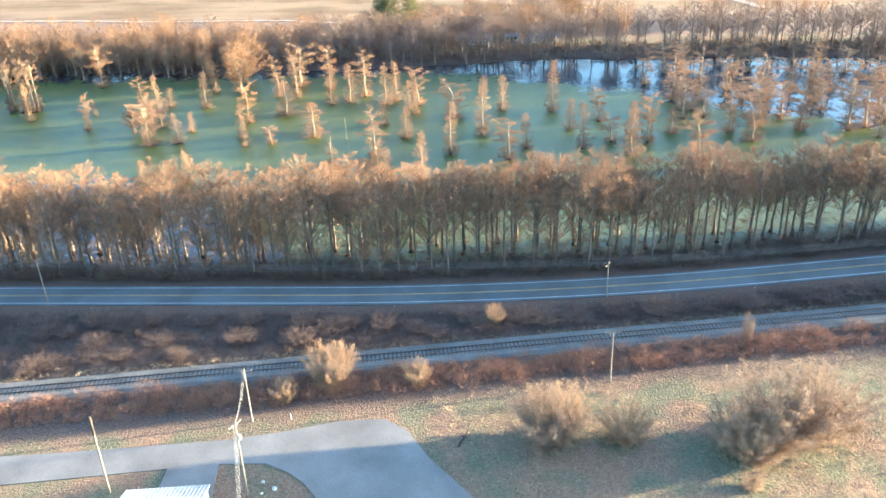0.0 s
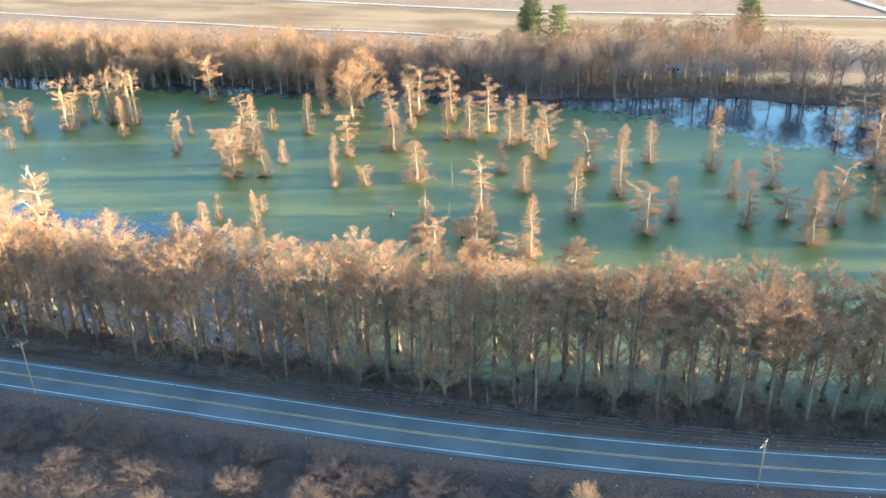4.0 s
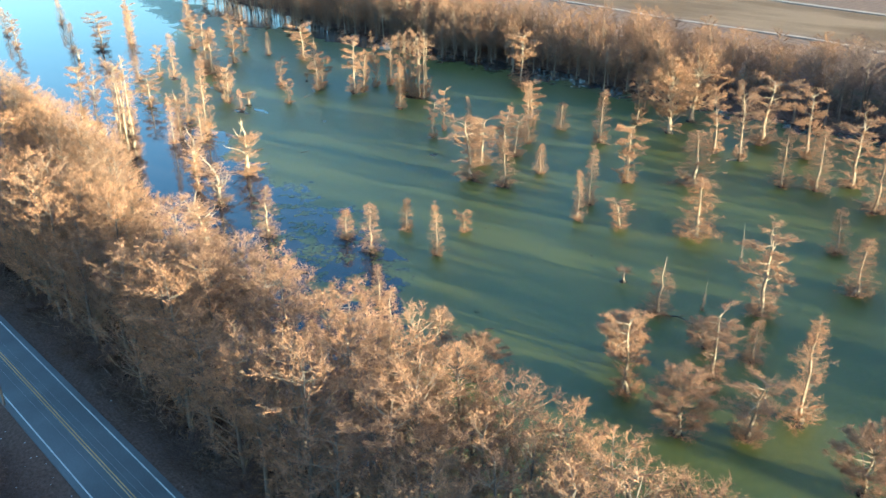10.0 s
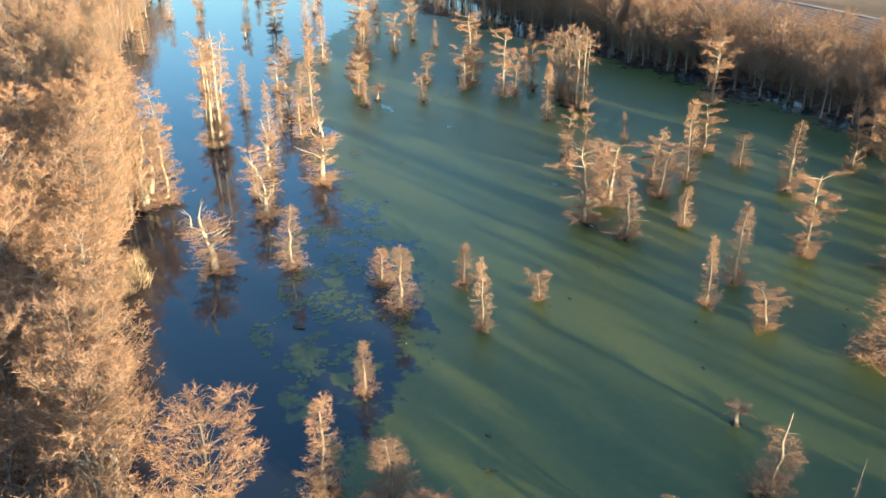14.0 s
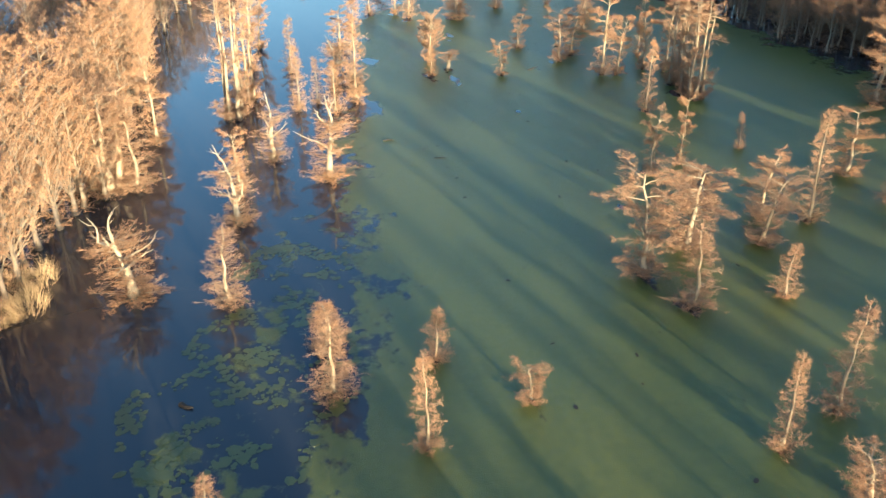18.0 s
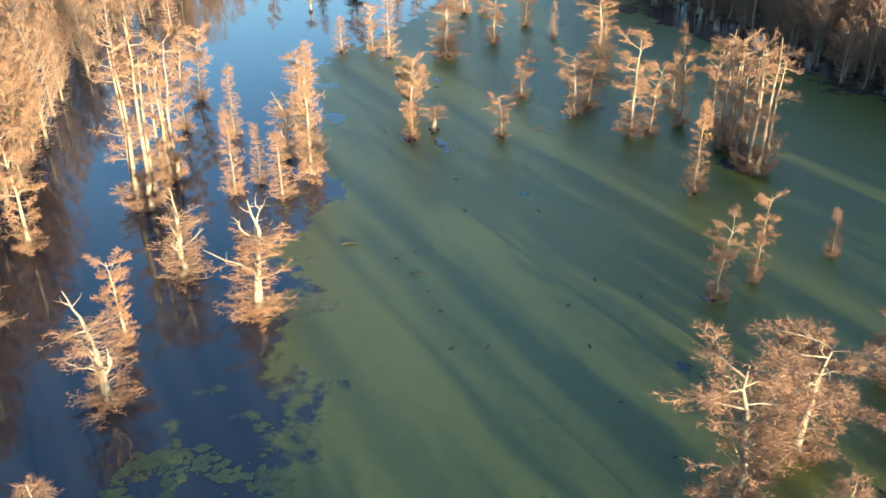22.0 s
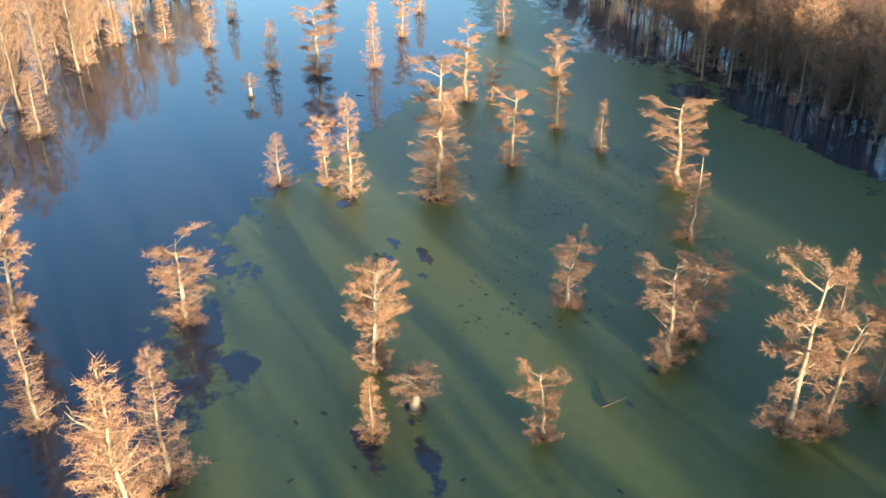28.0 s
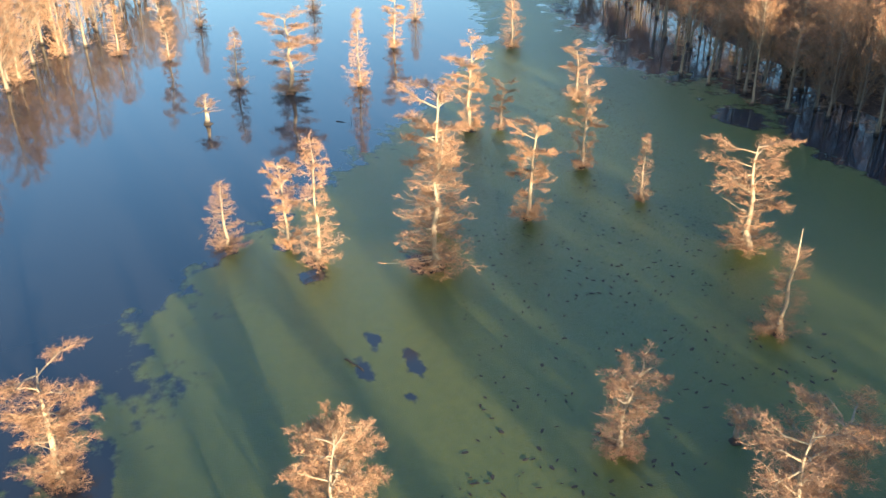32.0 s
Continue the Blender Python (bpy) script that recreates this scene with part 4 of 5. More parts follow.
lake_tree(-207.5, 208.7, 16.8, 4.8, "f")
lake_tree(-178.8, 215.3, 12.9, 4.2, "c")
lake_tree(-181.9, 219.1, 9.1, 3.8, "c")
lake_tree(-176.1, 221.6, 9.9, 4.9, "c")
lake_tree(-181.6, 226.4, 19.9, 6.5, "c")
lake_tree(-241.0, 263.2, 14.9, 9.5, "c")
lake_tree(-184.0, 281.5, 13.2, 5.3, "f")
lake_tree(-196.1, 292.3, 9.8, 3.4, "c")
lake_tree(-174.9, 289.5, 18.8, 6.6, "t")
lake_tree(-169.9, 288.8, 19.3, 5.4, "t")
lake_tree(-165.9, 289.1, 19.9, 7.8, "t")
lake_tree(-162.0, 276.7, 13.4, 4.6, "c")
lake_tree(-135.3, 263.5, 11.1, 3.9, "f")
lake_tree(-137.7, 269.9, 12.1, 3.1, "f")
lake_tree(-140.9, 282.6, 6.2, 2.9, "c")
lake_tree(-118.0, 260.5, 8.6, 5.9, "w")
lake_tree(-118.4, 189.4, 11.8, 9.9, "d")
lake_tree(-168.0, 190.6, 17.0, 6.0, "f")
lake_tree(-183.9, 292.5, 16.4, 6.3, "f")
lake_tree(-151.6, 184.1, 16.7, 12.4, "t")
lake_tree(-149.9, 188.5, 14.5, 7.4, "c")
lake_tree(-79.1, 197.0, 6.7, 3.7, "c")
lake_tree(-65.4, 187.2, 11.5, 5.3, "c")
lake_tree(-59.8, 191.7, 9.1, 6.8, "c")
lake_tree(-53.0, 191.9, 7.2, 7.7, "w")
lake_tree(-107.7, 248.1, 15.0, 8.6, "f")
lake_tree(-112.4, 256.7, 12.6, 9.7, "f")
lake_tree(-99.6, 250.3, 10.0, 6.4, "c")
lake_tree(-98.8, 261.4, 7.0, 4.2, "c")
lake_tree(-117.7, 271.0, 10.1, 6.4, "f")
lake_tree(-110.8, 266.7, 10.3, 7.5, "f")
lake_tree(-126.7, 292.0, 10.9, 7.1, "f")
lake_tree(-116.3, 291.5, 7.5, 5.6, "c")
lake_tree(-102.4, 289.3, 13.3, 6.6, "c")
lake_tree(-81.7, 270.1, 14.4, 7.5, "f")
lake_tree(-104.5, 309.0, 13.4, 5.4, "f")
lake_tree(-79.7, 253.7, 12.5, 4.7, "c")
lake_tree(-76.5, 245.5, 10.4, 3.7, "c")
lake_tree(-68.7, 248.1, 6.3, 5.3, "f")
lake_tree(-56.2, 254.5, 11.3, 9.8, "c")
lake_tree(-70.1, 278.2, 12.3, 10.7, "c")
lake_tree(-55.4, 229.8, 3.4, 3.3, "m")
lake_tree(-45.5, 224.3, 9.7, 6.3, "s2")
lake_tree(-41.1, 230.1, 5.9, 1.5, "s")
lake_tree(-42.0, 210.1, 7.3, 7.7, "w")
lake_tree(-35.3, 220.5, 4.6, 6.5, "w")
lake_tree(-114.4, 199.8, 10.0, 5.9, "c")
lake_tree(-102.9, 209.4, 6.0, 5.3, "c")
lake_tree(-95.0, 208.7, 9.4, 5.8, "c")
lake_tree(-97.4, 219.7, 6.5, 4.1, "c")
lake_tree(-85.0, 215.6, 10.3, 3.6, "c")
lake_tree(-88.8, 226.7, 4.6, 3.6, "f")
lake_tree(-114.7, 276.4, 15.9, 5.3, "c")
lake_tree(-109.2, 319.6, 10.7, 4.1, "f")
lake_tree(-94.2, 307.7, 19.5, 13.3, "w")
lake_tree(-95.6, 320.7, 20.7, 15.6, "w")
lake_tree(-45.0, 250.1, 7.5, 1.5, "s")
lake_tree(-78.0, 301.0, 14.9, 6.6, "f")
lake_tree(-70.8, 299.5, 19.0, 6.3, "f")
lake_tree(-72.7, 314.1, 17.3, 11.7, "f")
lake_tree(-56.5, 290.3, 13.0, 6.2, "c")
lake_tree(-60.4, 311.3, 17.4, 8.0, "f")
lake_tree(-50.1, 292.7, 14.1, 7.7, "c")
lake_tree(-45.5, 299.6, 16.5, 9.7, "f")
lake_tree(-36.7, 288.0, 14.9, 7.2, "c")
lake_tree(-33.4, 293.2, 14.9, 7.3, "c")
lake_tree(-27.6, 282.0, 10.9, 4.8, "c")
lake_tree(-24.9, 276.7, 9.5, 4.0, "c")
lake_tree(-24.5, 286.4, 15.1, 7.9, "f")
lake_tree(-34.6, 264.6, 8.6, 5.3, "c")
lake_tree(-26.1, 251.4, 9.8, 7.2, "c")
lake_tree(-37.2, 203.1, 13.1, 6.4, "f")
lake_tree(-30.6, 213.7, 11.4, 5.8, "f")
lake_tree(-34.2, 234.9, 14.3, 8.6, "f")
lake_tree(-28.8, 221.5, 6.9, 4.7, "c")
lake_tree(-18.2, 212.9, 15.1, 6.5, "c")
lake_tree(-11.4, 236.3, 16.4, 7.2, "c")
lake_tree(-27.7, 200.1, 9.4, 9.1, "w")
lake_tree(-21.1, 205.3, 8.9, 6.9, "f")
lake_tree(-7.6, 205.0, 8.7, 8.5, "w")
lake_tree(21.5, 276.2, 18.1, 7.3, "c")
lake_tree(4.8, 279.7, 12.2, 6.6, "c")
lake_tree(-1.9, 253.8, 19.2, 7.7, "c")
lake_tree(-11.5, 271.3, 13.3, 10.7, "f")
lake_tree(5.6, 230.4, 12.8, 8.9, "f")
lake_tree(11.3, 239.7, 10.9, 6.4, "c")
lake_tree(26.0, 256.9, 10.6, 5.9, "c")
lake_tree(28.4, 239.6, 14.1, 7.1, "c")
lake_tree(36.2, 265.5, 10.9, 6.7, "f")
lake_tree(37.4, 244.6, 8.6, 7.6, "f")
lake_tree(44.0, 247.5, 12.1, 6.4, "c")
lake_tree(48.1, 243.3, 15.9, 7.4, "f")
lake_tree(57.1, 251.7, 8.6, 6.4, "c")
lake_tree(64.3, 286.8, 15.9, 10.5, "f")
lake_tree(58.3, 308.1, 12.0, 7.7, "f")
lake_tree(-153.7, 319.8, 16.8, 9.5, "f")
lake_tree(41.3, 232.2, 13.9, 8.9, "c")
lake_tree(58.1, 220.0, 16.5, 9.0, "f")
lake_tree(74.6, 251.2, 15.4, 7.9, "f")
lake_tree(85.5, 259.1, 14.8, 10.2, "f")
lake_tree(94.3, 264.5, 13.2, 8.3, "f")
lake_tree(110.9, 252.0, 17.7, 9.9, "f")
lake_tree(117.0, 254.4, 13.5, 10.0, "f")
lake_tree(111.3, 282.6, 13.8, 6.6, "f")
lake_tree(126.7, 288.4, 13.9, 6.7, "f")
lake_tree(125.5, 262.6, 18.3, 10.2, "f")
lake_tree(96.6, 252.8, 14.5, 10.0, "f")
lake_tree(79.2, 242.9, 14.1, 9.7, "f")
lake_tree(121.8, 296.0, 12.2, 6.9, "f")
lake_tree(68.7, 275.5, 10.8, 6.8, "c")
lake_tree(108.3, 297.0, 12.3, 8.0, "f")
lake_tree(86.8, 298.6, 12.4, 8.2, "f")

# ---- openings in the duckweed ----
GAPS += [(-105, 248.6, 2.6, 1.0), (-98.8, 249.9, 2.0, 1.0), (-87, 227, 1.5, 1.0), (-168.7, 258.2, 1.6, 0.9), (-167.4, 254.2, 1.6, 1.0),
         (-158.8, 262.3, 1.2, 1.0), (-177.7, 227.6, 3.5, 2.0), (-191.4, 243.9, 3.2, 1.2), (-190.0, 248.2, 5.0, 1.3), (-196, 271.7, 2.2, 1.2)]
GAPS += [(-215, 231.3, 3.5, 1.6), (-208.4, 234.5, 3.2, 2.2), (-229.4, 253.8, 1.8, 1.0), (-224.8, 252.4, 2.2, 0.7), (-243, 262, 4.2, 2.4), (-243, 250.2, 3.2, 1.8), (-192.2, 266.9, 1.8, 1.0),
         (-224.5, 257, 2.4, 1.0), (-219.5, 255.6, 1.8, 0.8), (-275, 322, 5.0, 3.6), (-262, 329, 9.0, 4.0), (-125.3, 254.4, 1.6, 1.0), (-93, 210, 6.0, 1.4), (-240, 331, 9, 5), (-170, 287, 3, 2)]
water_sheet(GAPS)


# ---- the wooded bank, the far bank and the woods ----
def north_edge(x):
    """Where the wood along the road ends against the open pond."""
    return float(np.interp(x, (-440, -377, -320, -220, -148, -110, -60, -20, 40, 80, 200), (240, 226, 207, 190, 183, 174, 170, 174, 179, 183, 206)))


def scatter(count, x0, x1, lo, hi, gap, seed, tries=40):
    """Random spots between two lines, none closer than gap."""
    r = random.Random(seed)
    cells, spots = {}, []
    for _ in range(count * tries):
        if len(spots) >= count:
            break
        x = r.uniform(x0, x1)
        y = r.uniform(lo(x), hi(x))
        k = (int(x // gap), int(y // gap))
        if any((x - px) ** 2 + (y - py) ** 2 < gap * gap for i in (-1, 0, 1) for j in (-1, 0, 1) for px, py in cells.get((k[0] + i, k[1] + j), ())):
            continue
        cells.setdefault(k, []).append((x, y))
        spots.append((x, y))
    return spots


band = Stand("bank_cypress", "band", (101, 102, 103, 104, 105, 106), M_DARKBARK, M_TWIG_BAND, "tall straight bare cypress with a tan crown on the wooded bank", 0.85, "trees of the wooded bank")
thick = Stand("bank_cypress", "woods", (107, 108, 109), M_DARKBARK, M_TWIG_BAND, "tall bare cypress clothed in tan twigs on the wooded bank", 0.55, "trees of the wooded bank", M_WOODBARK)
for x, y in scatter(262, -150, 135, lambda x: road_y(x) + 9.5, lambda x: north_edge(x) - 1.0, 4.0, 5):
    h = rng.uniform(17.5, 24.0)
    kind = thick if rng.random() < (0.65 if x < -15 else 0.15) else band
    kind.plant(x, y, max(-0.3, land(x, y)) if y < bank_south(x) else 0.0, h, rng.uniform(8.0, 11.5), rng)
band.plant(-59.5, 176.0, 0.0, 17.5, 10.0, rng)
belt = Stand("field_tree", "woods", (114, 115), M_WOODBARK, M_TWIG_BAND, "bare golden-brown tree behind the far bank", 0.45, "trees behind the far bank", M_TWIG_BAND)
far = Stand("far_tree", "band", (111, 112, 113), M_DARKBARK, M_TWIG_GREY, "tall bare grey-brown tree on the far bank", 0.5, "trees of the far bank", M_TWIG_GREY)
for x, y in scatter(250, -215, 200, lambda x: bank_north(x) - 3, lambda x: bank_north(x) + 30, 4.0, 9):
    (far if x > -75 else belt).plant(x, y, max(0.0, land(x, y)), rng.uniform(11, 19), rng.uniform(7, 11), rng)
for x, y in scatter(95, -62, 66, lambda x: 388.0, lambda x: float(np.interp(x, (-62, 0, 40, 66), (412, 440, 446, 420))), 4.6, 16) + scatter(40, -175, -60, lambda x: bank_north(x) + 26, lambda x: bank_north(x) + 48, 6.0, 17) + scatter(16, 100, 185, lambda x: 400.0, lambda x: 440.0, 7.0, 18) + scatter(26, -62, -14, lambda x: 366.0, lambda x: 388.0, 4.6, 19):
    belt.plant(x, y, land(x, y), rng.uniform(8, 15), rng.uniform(7, 11), rng)
woods = Stand("woods_cypress", "woods", (121, 122, 123), M_WOODBARK, M_TWIG_BAND, "tall pale cypress with rust twigs standing in dark water", 0.6, "trees of the flooded woods")
for x, y in scatter(200, -440, -150, lambda x: road_y(x) + 12, lambda x: north_edge(x) - 0.5, 5.2, 6):
    woods.plant(x, y, 0.0, rng.uniform(15, 21), rng.uniform(6.0, 9.5), rng)
for x, y in scatter(20, -205, -138, lambda x: north_edge(x) - 5.0, lambda x: north_edge(x) + 1.0, 3.6, 61):
    woods.plant(x, y, 0.0, rng.uniform(16, 21), rng.uniform(8.0, 11.0), rng)
# Trees east of the view, never seen; added to shade road and bank.
unseen_shade = Stand("roadside_cypress", "woods", (124, 125), M_WOODBARK, M_TWIG_BAND, "tall bare cypress with tan twigs, out of view, added to shade the road", 0.6, "trees along the road to the east", M_TWIG_BAND)
for x, y in scatter(26, 135, 215, lambda x: road_y(x) + 10.5, lambda x: north_edge(x), 6.5, 8):
    unseen_shade.plant(x, y, 0.0, rng.uniform(15, 20), rng.uniform(6.5, 9.0), rng)
# Height chosen so that their shadows reach the road.
for x, y in scatter(110, 215, 430, lambda x: road_y(x) + 7.5, lambda x: road_y(x) + 20, 3.6, 14):
    unseen_shade.plant(x, y, 0.0 if x < 300 else land(x, y), rng.uniform(26, 31), rng.uniform(8.0, 11.0), rng)
# South of the road, out of view: added to put the verge in shade.
for x, y in scatter(44, 108, 190, lambda x: road_y(x) - 11, lambda x: road_y(x) - 6.5, 3.4, 15):
    unseen_shade.plant(x, y, land(x, y), rng.uniform(15, 20) + 0.08 * (x - 108), rng.uniform(7.5, 10), rng)
shore = Stand("shore_cypress", "band", (126, 127, 128), M_BARK, M_TWIG_BAND, "tall golden-brown bare cypress in dark water at the far shore", 0.8, "trees of the flooded far shore")
for x, y in scatter(150, -430, -115, lambda x: float(np.interp(x, (-430, -380, -330, -300, -276, -262, -240, -205, -160, -115), (354, 349, 338, 325, 326, 337, 335, 332, 330, 330))), lambda x: bank_north(x) + 14, 5.3, 10):
    shore.plant(x, y, max(0.0, land(x, y)), rng.uniform(13.5, 20) if x < -205 else rng.uniform(10, 14.5), rng.uniform(6.5, 9.0), rng)
for x, y in scatter(105, -305, -180, lambda x: bank_north(x) - 9, lambda x: bank_north(x) + 26, 3.8, 62):
    woods.plant(x, y, max(0.0, land(x, y)), rng.uniform(13, 19), rng.uniform(6.0, 8.5), rng)
# Random extra trees, many out of view, added to cast shadows on the pond.
east = Stand("bald_cypress", "flat", (25, 26), M_BARK, M_TWIG, "flat-topped bare cypress with rust twigs standing in water", 0.45, LAKE)
for x, y in scatter(64, 62, 290, lambda x: 232 + 0.1 * x, lambda x: bank_north(x) - 4, 6.0, 12):
    east.plant(x, y, 0.0, rng.uniform(10, 15), rng.uniform(6, 9), rng)
pines = Stand("evergreen", "pine", (131, 132), M_DARKBARK, M_PINE, "dark green evergreen among bare trees", 1.0, "evergreens")
for x, y, h, w in ((-46, 396, 25, 15), (-37, 403, 21, 13), (43, 445, 21, 15), (8, 404, 9, 5), (-50, 404, 20, 12)):
    pines.plant(x, y, land(x, y), h, w, rng)
lone = Stand("bare_shrub", "shrub", (141, 142, 143), M_WOODBARK, M_SHRUB, "rounded leafless shrub with many tan stems", 1.0, "shrubs in the meadow")
for x, y, h, w in ((8.3, 102.0, 9.5, 12), (10.3, 103.5, 10.5, 11), (20.4, 102.3, 7.5, 9), (45.5, 103.5, 13.0, 18.0), (37.5, 101.0, 9.0, 12.0), (50.5, 105.0, 12.0, 15.0), (39.0, 98.5, 8.0, 11.0), (-27.5, 116.5, 10.0, 8.5), (-25.8, 117.2, 9.0, 7.0), (-34.5, 112.3, 5.0, 5.0), (46.0, 129.2, 8.0, 2.2), (0.8, 137.0, 5.0, 4.5), (-12.6, 117.4, 5.5, 5.5), (36.6, 92.2, 2.2, 4.0), (56.0, 105.2, 2.6, 3.0)):
    lone.plant(x, y, land(x, y), h, w * 0.5, rng)
verge = Stand("bare_shrub", "shrub", (144, 145), M_BRUSH, M_BRUSH, "rounded grey leafless bush between the road and the railway", 0.45, "bushes of the verge")
for x, y in scatter(46, -110, 85, lambda x: rail_y(x) + 5.5, lambda x: road_y(x) - 9.5, 3.5, 41):
    verge.plant(x, y, land(x, y), rng.uniform(1.5, 3.2), rng.uniform(2.2, 3.8), rng)


for x, y in scatter(60, -120, 115, lambda x: road_y(x) + 8.0, lambda x: road_y(x) + 13.0, 3.0, 42):
    verge.plant(x, y, land(x, y), rng.uniform(2.4, 4.6), rng.uniform(2.4, 3.8), rng, "dark leafless bush at the foot of the wooded bank")


# ---- brush, reeds and litter ----
def brush(name, spots, stems, h, w, mat, label, seed, r=0.03, category="brush", upright=0.8, stem=0.5):
    g = np.random.default_rng(seed)
    c = np.array([(x, y, max(-0.1, land(x, y)) - 0.05) for x, y in spots])
    k = len(c)
    size = (0.45 + 1.0 * g.random(k) ** 1.6).repeat(stems)
    C = c.repeat(stems, axis=0)
    n = len(C)
    a, q = g.uniform(0, 2 * np.pi, n), g.uniform(0, 1, n)
    rad = w * size * np.sqrt(q) * 0.5
    P = C + np.stack([np.cos(a) * rad, np.sin(a) * rad, g.uniform(0, 0.55, n) * h * size * (1 - 0.6 * q)], 1)
    a2 = a + g.normal(0, 0.8, n)
    D = np.stack([np.cos(a2), np.sin(a2), g.uniform(0.1, 1.6, n) * upright + 0.1], 1)
    L = h * size * g.uniform(0.5, 1.4, n) * stem
    R = r * g.uniform(0.7, 1.4, n)
    return tagged(new(name, folded(name, P, D, L, R, mat)), label, category, kind="stuff")


brush("bank_brush", scatter(1200, -165, 150, lambda x: road_y(x) + 6.5, lambda x: road_y(x) + 16.5, 1.1, 21), 120, 3.8, 3.0, M_THICKET, "dark leafless undergrowth at the foot of the wooded bank", 1, 0.02, stem=0.35)
brush("bank_deadwood", scatter(420, -150, 140, lambda x: road_y(x) + 8.0, lambda x: road_y(x) + 17.5, 1.8, 27), 16, 3.6, 2.4, M_TWIG_GREY, "pale dead boughs tangled at the foot of the wooded bank", 7, 0.06)
brush("verge_brush", scatter(2050, -185, 120, lambda x: rail_y(x) + 4.2, lambda x: road_y(x) - 7.5, 0.95, 22), 170, 1.9, 3.2, M_BRUSH, "grey-brown leafless brush between the road and the railway", 2, 0.019, stem=0.3)
brush("russet_brush", scatter(540, -170, 110, lambda x: rail_y(x) - 10.5, lambda x: rail_y(x) - 4.2, 1.35, 23), 330, 3.5, 3.3, M_BRUSH_RED, "russet vine-covered brush beside the railway", 3, 0.016, stem=0.25)
brush("far_brush", scatter(1300, -400, 200, lambda x: bank_north(x) - 1.5, lambda x: bank_north(x) + 26, 1.6, 24), 40, 4.0, 4.2, M_THICKET, "dark leafless thicket on the far bank", 4, 0.06)
brush("straw_grass", scatter(500, -110, 110, lambda x: rail_y(x) + 2.9, lambda x: rail_y(x) + 4.6, 0.4, 25), 22, 0.9, 0.9, M_STRAW, "straw-coloured tall grass along the ballast", 5, 0.02, "grass", 2.0)
brush("meadow_grass", scatter(2600, -10, 110, lambda x: 76.0, lambda x: rail_y(x) - 11.0, 0.6, 26), 22, 0.6, 1.0, M_STRAW, "tufts of dry straw grass in the meadow", 6, 0.02, "grass", 1.2)


def flakes(name, spots, mat, label, seed, lo=0.12, hi=0.5, narrow=0.25, broad=0.6):
    """Thin dark floating leaves and scraps of bark."""
    r = random.Random(seed)
    w = Wood()
    for x, y in spots:
        a, s, k = r.uniform(0, 6.28), r.uniform(lo, hi), r.uniform(narrow, broad)
        base, lift = w.n, r.uniform(0.0, 0.03)
        for z in (0.0, 0.02):
            for i in range(6):
                t = 6.283 * i / 6
                u, v = s * math.cos(t) * r.uniform(0.7, 1.2), s * k * math.sin(t) * r.uniform(0.7, 1.2)
                w.v.append(Vector((x + u * math.cos(a) - v * math.sin(a), y + u * math.sin(a) + v * math.cos(a), z + lift + 0.004)))
        w.n += 12
        w.f.append(tuple(range(base + 6, base + 12)))
        for i in range(6):
            w.f.append((base + i, base + (i + 1) % 6, base + 6 + (i + 1) % 6, base + 6 + i))
    return tagged(new(name, w.mesh(name, mat)), label, "debris", kind="stuff")


flakes("floating_debris", scatter(1150, -300, -205, lambda x: float(np.interp(x, (-300, -205), (285, 255))), lambda x: float(np.interp(x, (-300, -205), (312, 292))), 0.55, 31), M_WOOD, "dark scraps of bark and leaves afloat in the duckweed", 4, 0.06, 0.32)
flakes("floating_debris", scatter(90, -210, -60, lambda x: 225 - 0.05 * x, lambda x: 262, 1.0, 32), M_WOOD, "dark scraps of bark and leaves afloat in the duckweed", 5)


r = random.Random(51)
pads = []
for x, y in scatter(3200, -128, -84, lambda x: float(np.interp(x, (-128, -110, -98, -84), (205, 194.5, 189, 189))), lambda x: float(np.interp(x, EDGE_X, EDGE_Y)) + 0.5, 0.36, 52):
    if noise.noise((x * 0.22, y * 0.22, 8)) + 0.5 * noise.noise((x * 0.7, y * 0.7, 2)) > r.uniform(-0.05, 0.45):
        pads.append((x, y))
flakes("weed_mat", pads, M_WEED, "round floating mats of green weed on open water", 53, 0.1, 0.62, 0.5, 0.95)
brush("reed_clump", [(-117, 177), (-118.5, 178.2), (-121, 176), (-124.5, 175.2), (-125.3, 178.6), (-116, 175.5), (-122.8, 177.4), (-119.6, 175.4), (-127, 177)], 240, 2.6, 2.8, M_STRAW, "clump of golden dry reeds at the edge of the wood", 8, 0.022, "reeds", 2.2, 0.6)


def log(x, y, length, turn, r=0.12, bough=2):
    rr = random.Random(int(x * 10 + y))
    w = Wood()
    pts = bent(rr, (-length / 2, 0, 0.02), (1, 0, 0.02), length, 5, 0.12, 0)
    w.tube(pts, [r, r, r * 0.85, r * 0.7, r * 0.5, r * 0.25], 6)
    for i in range(bough):
        p, d = along(pts, rr.uniform(0.3, 0.95))
        sp = bent(rr, p, (rr.gauss(0, 1), rr.gauss(0, 1), rr.uniform(0.2, 1.0)), length * 0.3, 3, 0.3, 0)
        w.tube(sp, [r * 0.5, r * 0.4, r * 0.25, r * 0.1], 4)
    ob = new("driftwood", w.mesh("driftwood", M_WOOD, True))
    ob.matrix_basis = pose(x, y, 0.0, 0, 0, turn)
    return tagged(ob, "dark waterlogged branch floating in the duckweed", "driftwood", "driftwood in the pond")


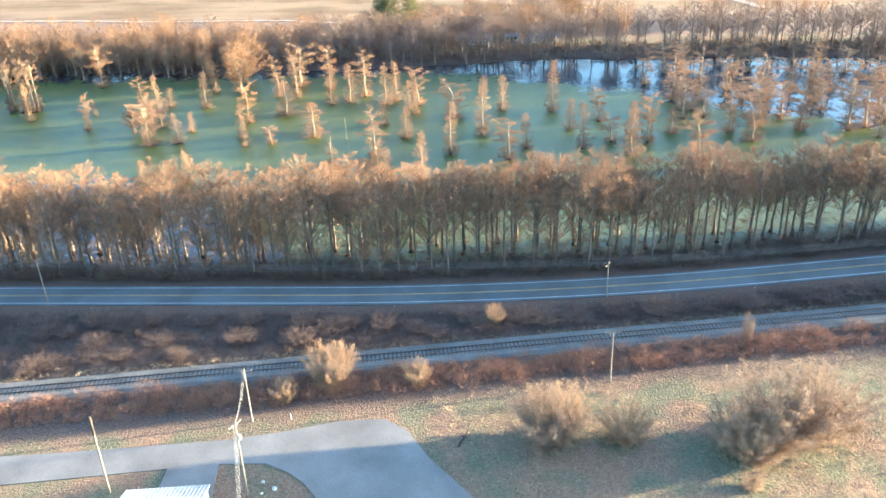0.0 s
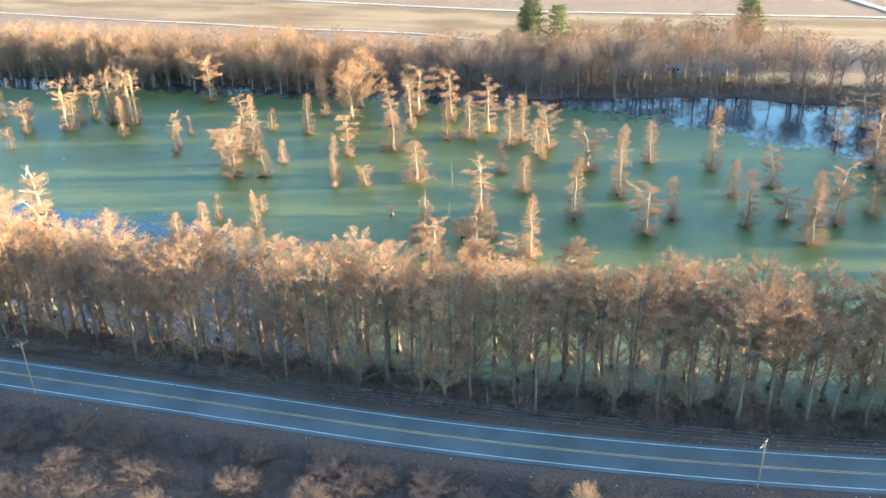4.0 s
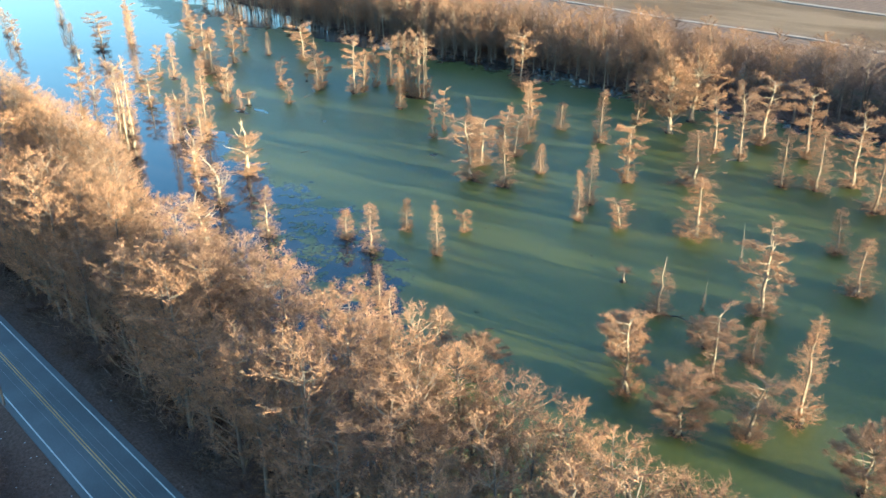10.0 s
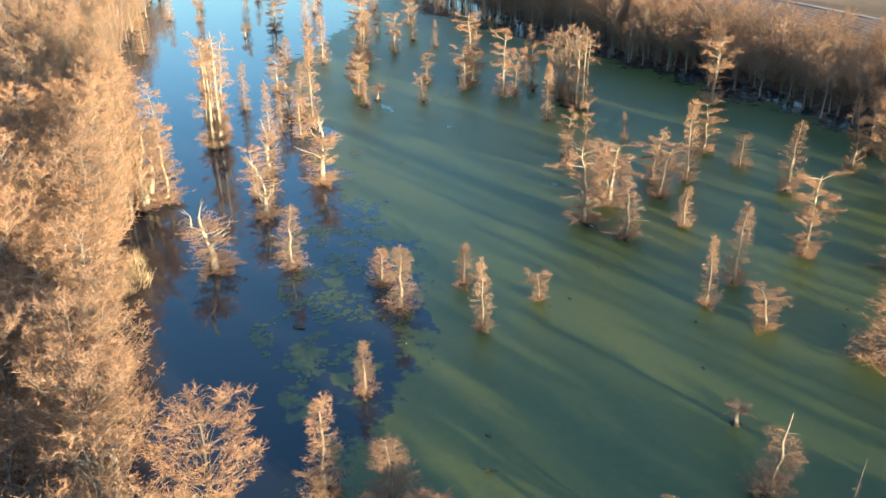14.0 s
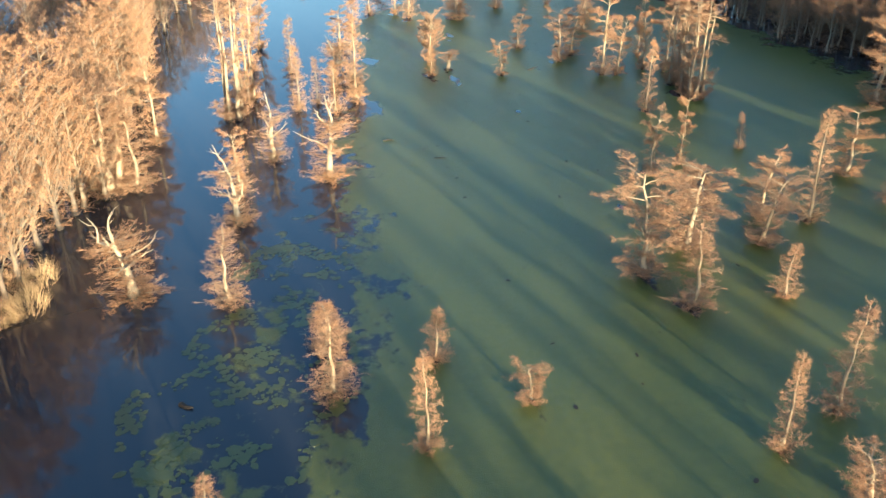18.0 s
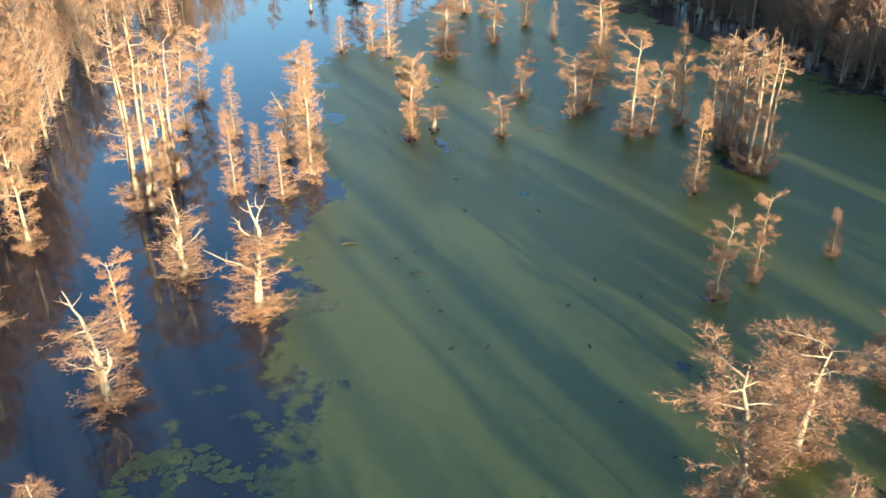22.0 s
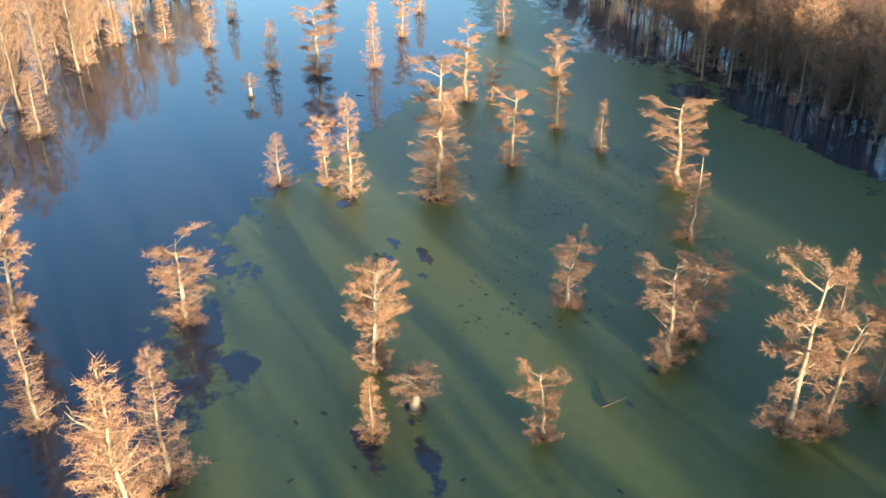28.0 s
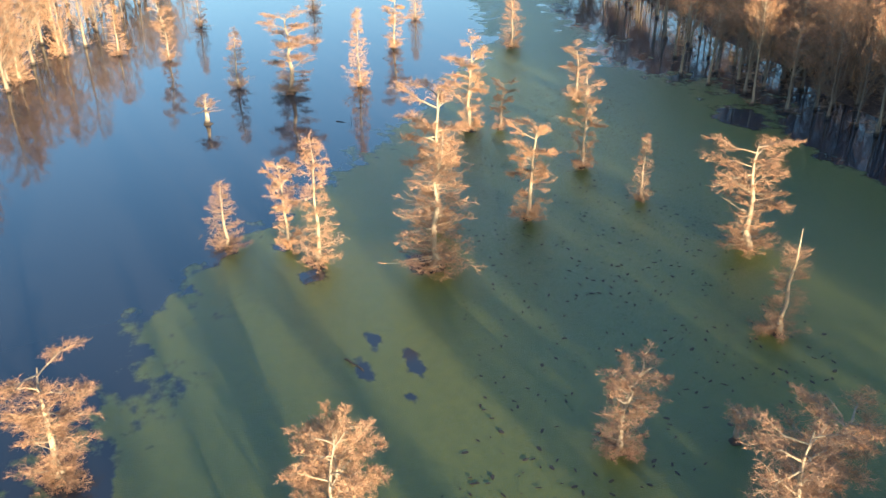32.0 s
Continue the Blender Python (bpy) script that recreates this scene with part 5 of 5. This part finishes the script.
for x, y, ln, tn in ((-149.7, 234.8, 3.0, 70), (-125.0, 255.2, 2.2, 30), (-65.1, 205.5, 2.2, 10), (-61.0, 203.0, 1.6, 60), (-42.0, 225.5, 6.0, 15), (-60.5, 266.0, 5.0, 5), (-226.0, 252.0, 2.6, 40), (-192.0, 266.0, 2.4, 75), (-160.0, 228.0, 2.0, 100), (-290.0, 262.5, 5.0, 40), (-262.0, 300.0, 4.0, 80), (-150.0, 182.0, 4.0, 20)):
    log(x, y, ln, tn)
stump = log(-96.6, 195.0, 1.6, 40, 0.3, 0)
stump.name = "stump"
stump.data.materials[0] = M_PALE
tagged(stump, "pale broken stump afloat in open water", "stump")


def stone(x, y, s):
    r = random.Random(int(x * 7 + y))
    bm = bmesh.new()
    bmesh.ops.create_icosphere(bm, subdivisions=2, radius=s)
    for v in bm.verts:
        v.co *= 1 + r.uniform(-0.15, 0.15)
        v.co.z *= 0.6
    me = bpy.data.meshes.new("stone")
    bm.to_mesh(me)
    bm.free()
    me.materials.append(M_SIDING)
    ob = new("stone", me)
    ob.matrix_basis = pose(x, y, land(x, y) + s * 0.3)
    return tagged(ob, "pale rounded stone on the grass by the lane", "stone", "pale stones")


for x, y, s in ((-33.6, 92.6, 0.3), (-31.5, 91.2, 0.4), (-33.2, 90.2, 0.25), (-47.0, 86.9, 0.25)):
    stone(x, y, s)
bm = cylinder(0.07, 0.06, 1.3, 8)
me = bpy.data.meshes.new("marker_post")
bm.to_mesh(me)
bm.free()
me.materials.append(M_WHITE)
post = tagged(new("marker_post", me), "white marker post at the edge of the brush", "post")
post.matrix_basis = pose(-32.5, 107.3, land(-32.5, 107.3) - 0.1)
fallen = log(-4.2, 102.5, 4.2, 65, 0.16, 3)
fallen.location.z = land(-4.2, 102.5) + 0.1
tagged(fallen, "dark fallen limb lying on the meadow edge", "branch")
r = random.Random(77)
flakes_on = [(x, road_y(x) - r.uniform(4.4, 8.5)) for x in [r.uniform(-90, 60) for _ in range(60)]] + [(x, road_y(x) + r.uniform(4.4, 8.0)) for x in [r.uniform(-90, 60) for _ in range(50)]]
litter = flakes("litter", flakes_on, M_SIDING, "scraps of pale litter along the road verge", 9, 0.06, 0.16)
for v in litter.data.vertices:
    v.co.z += land(v.co.x, v.co.y) + 0.02
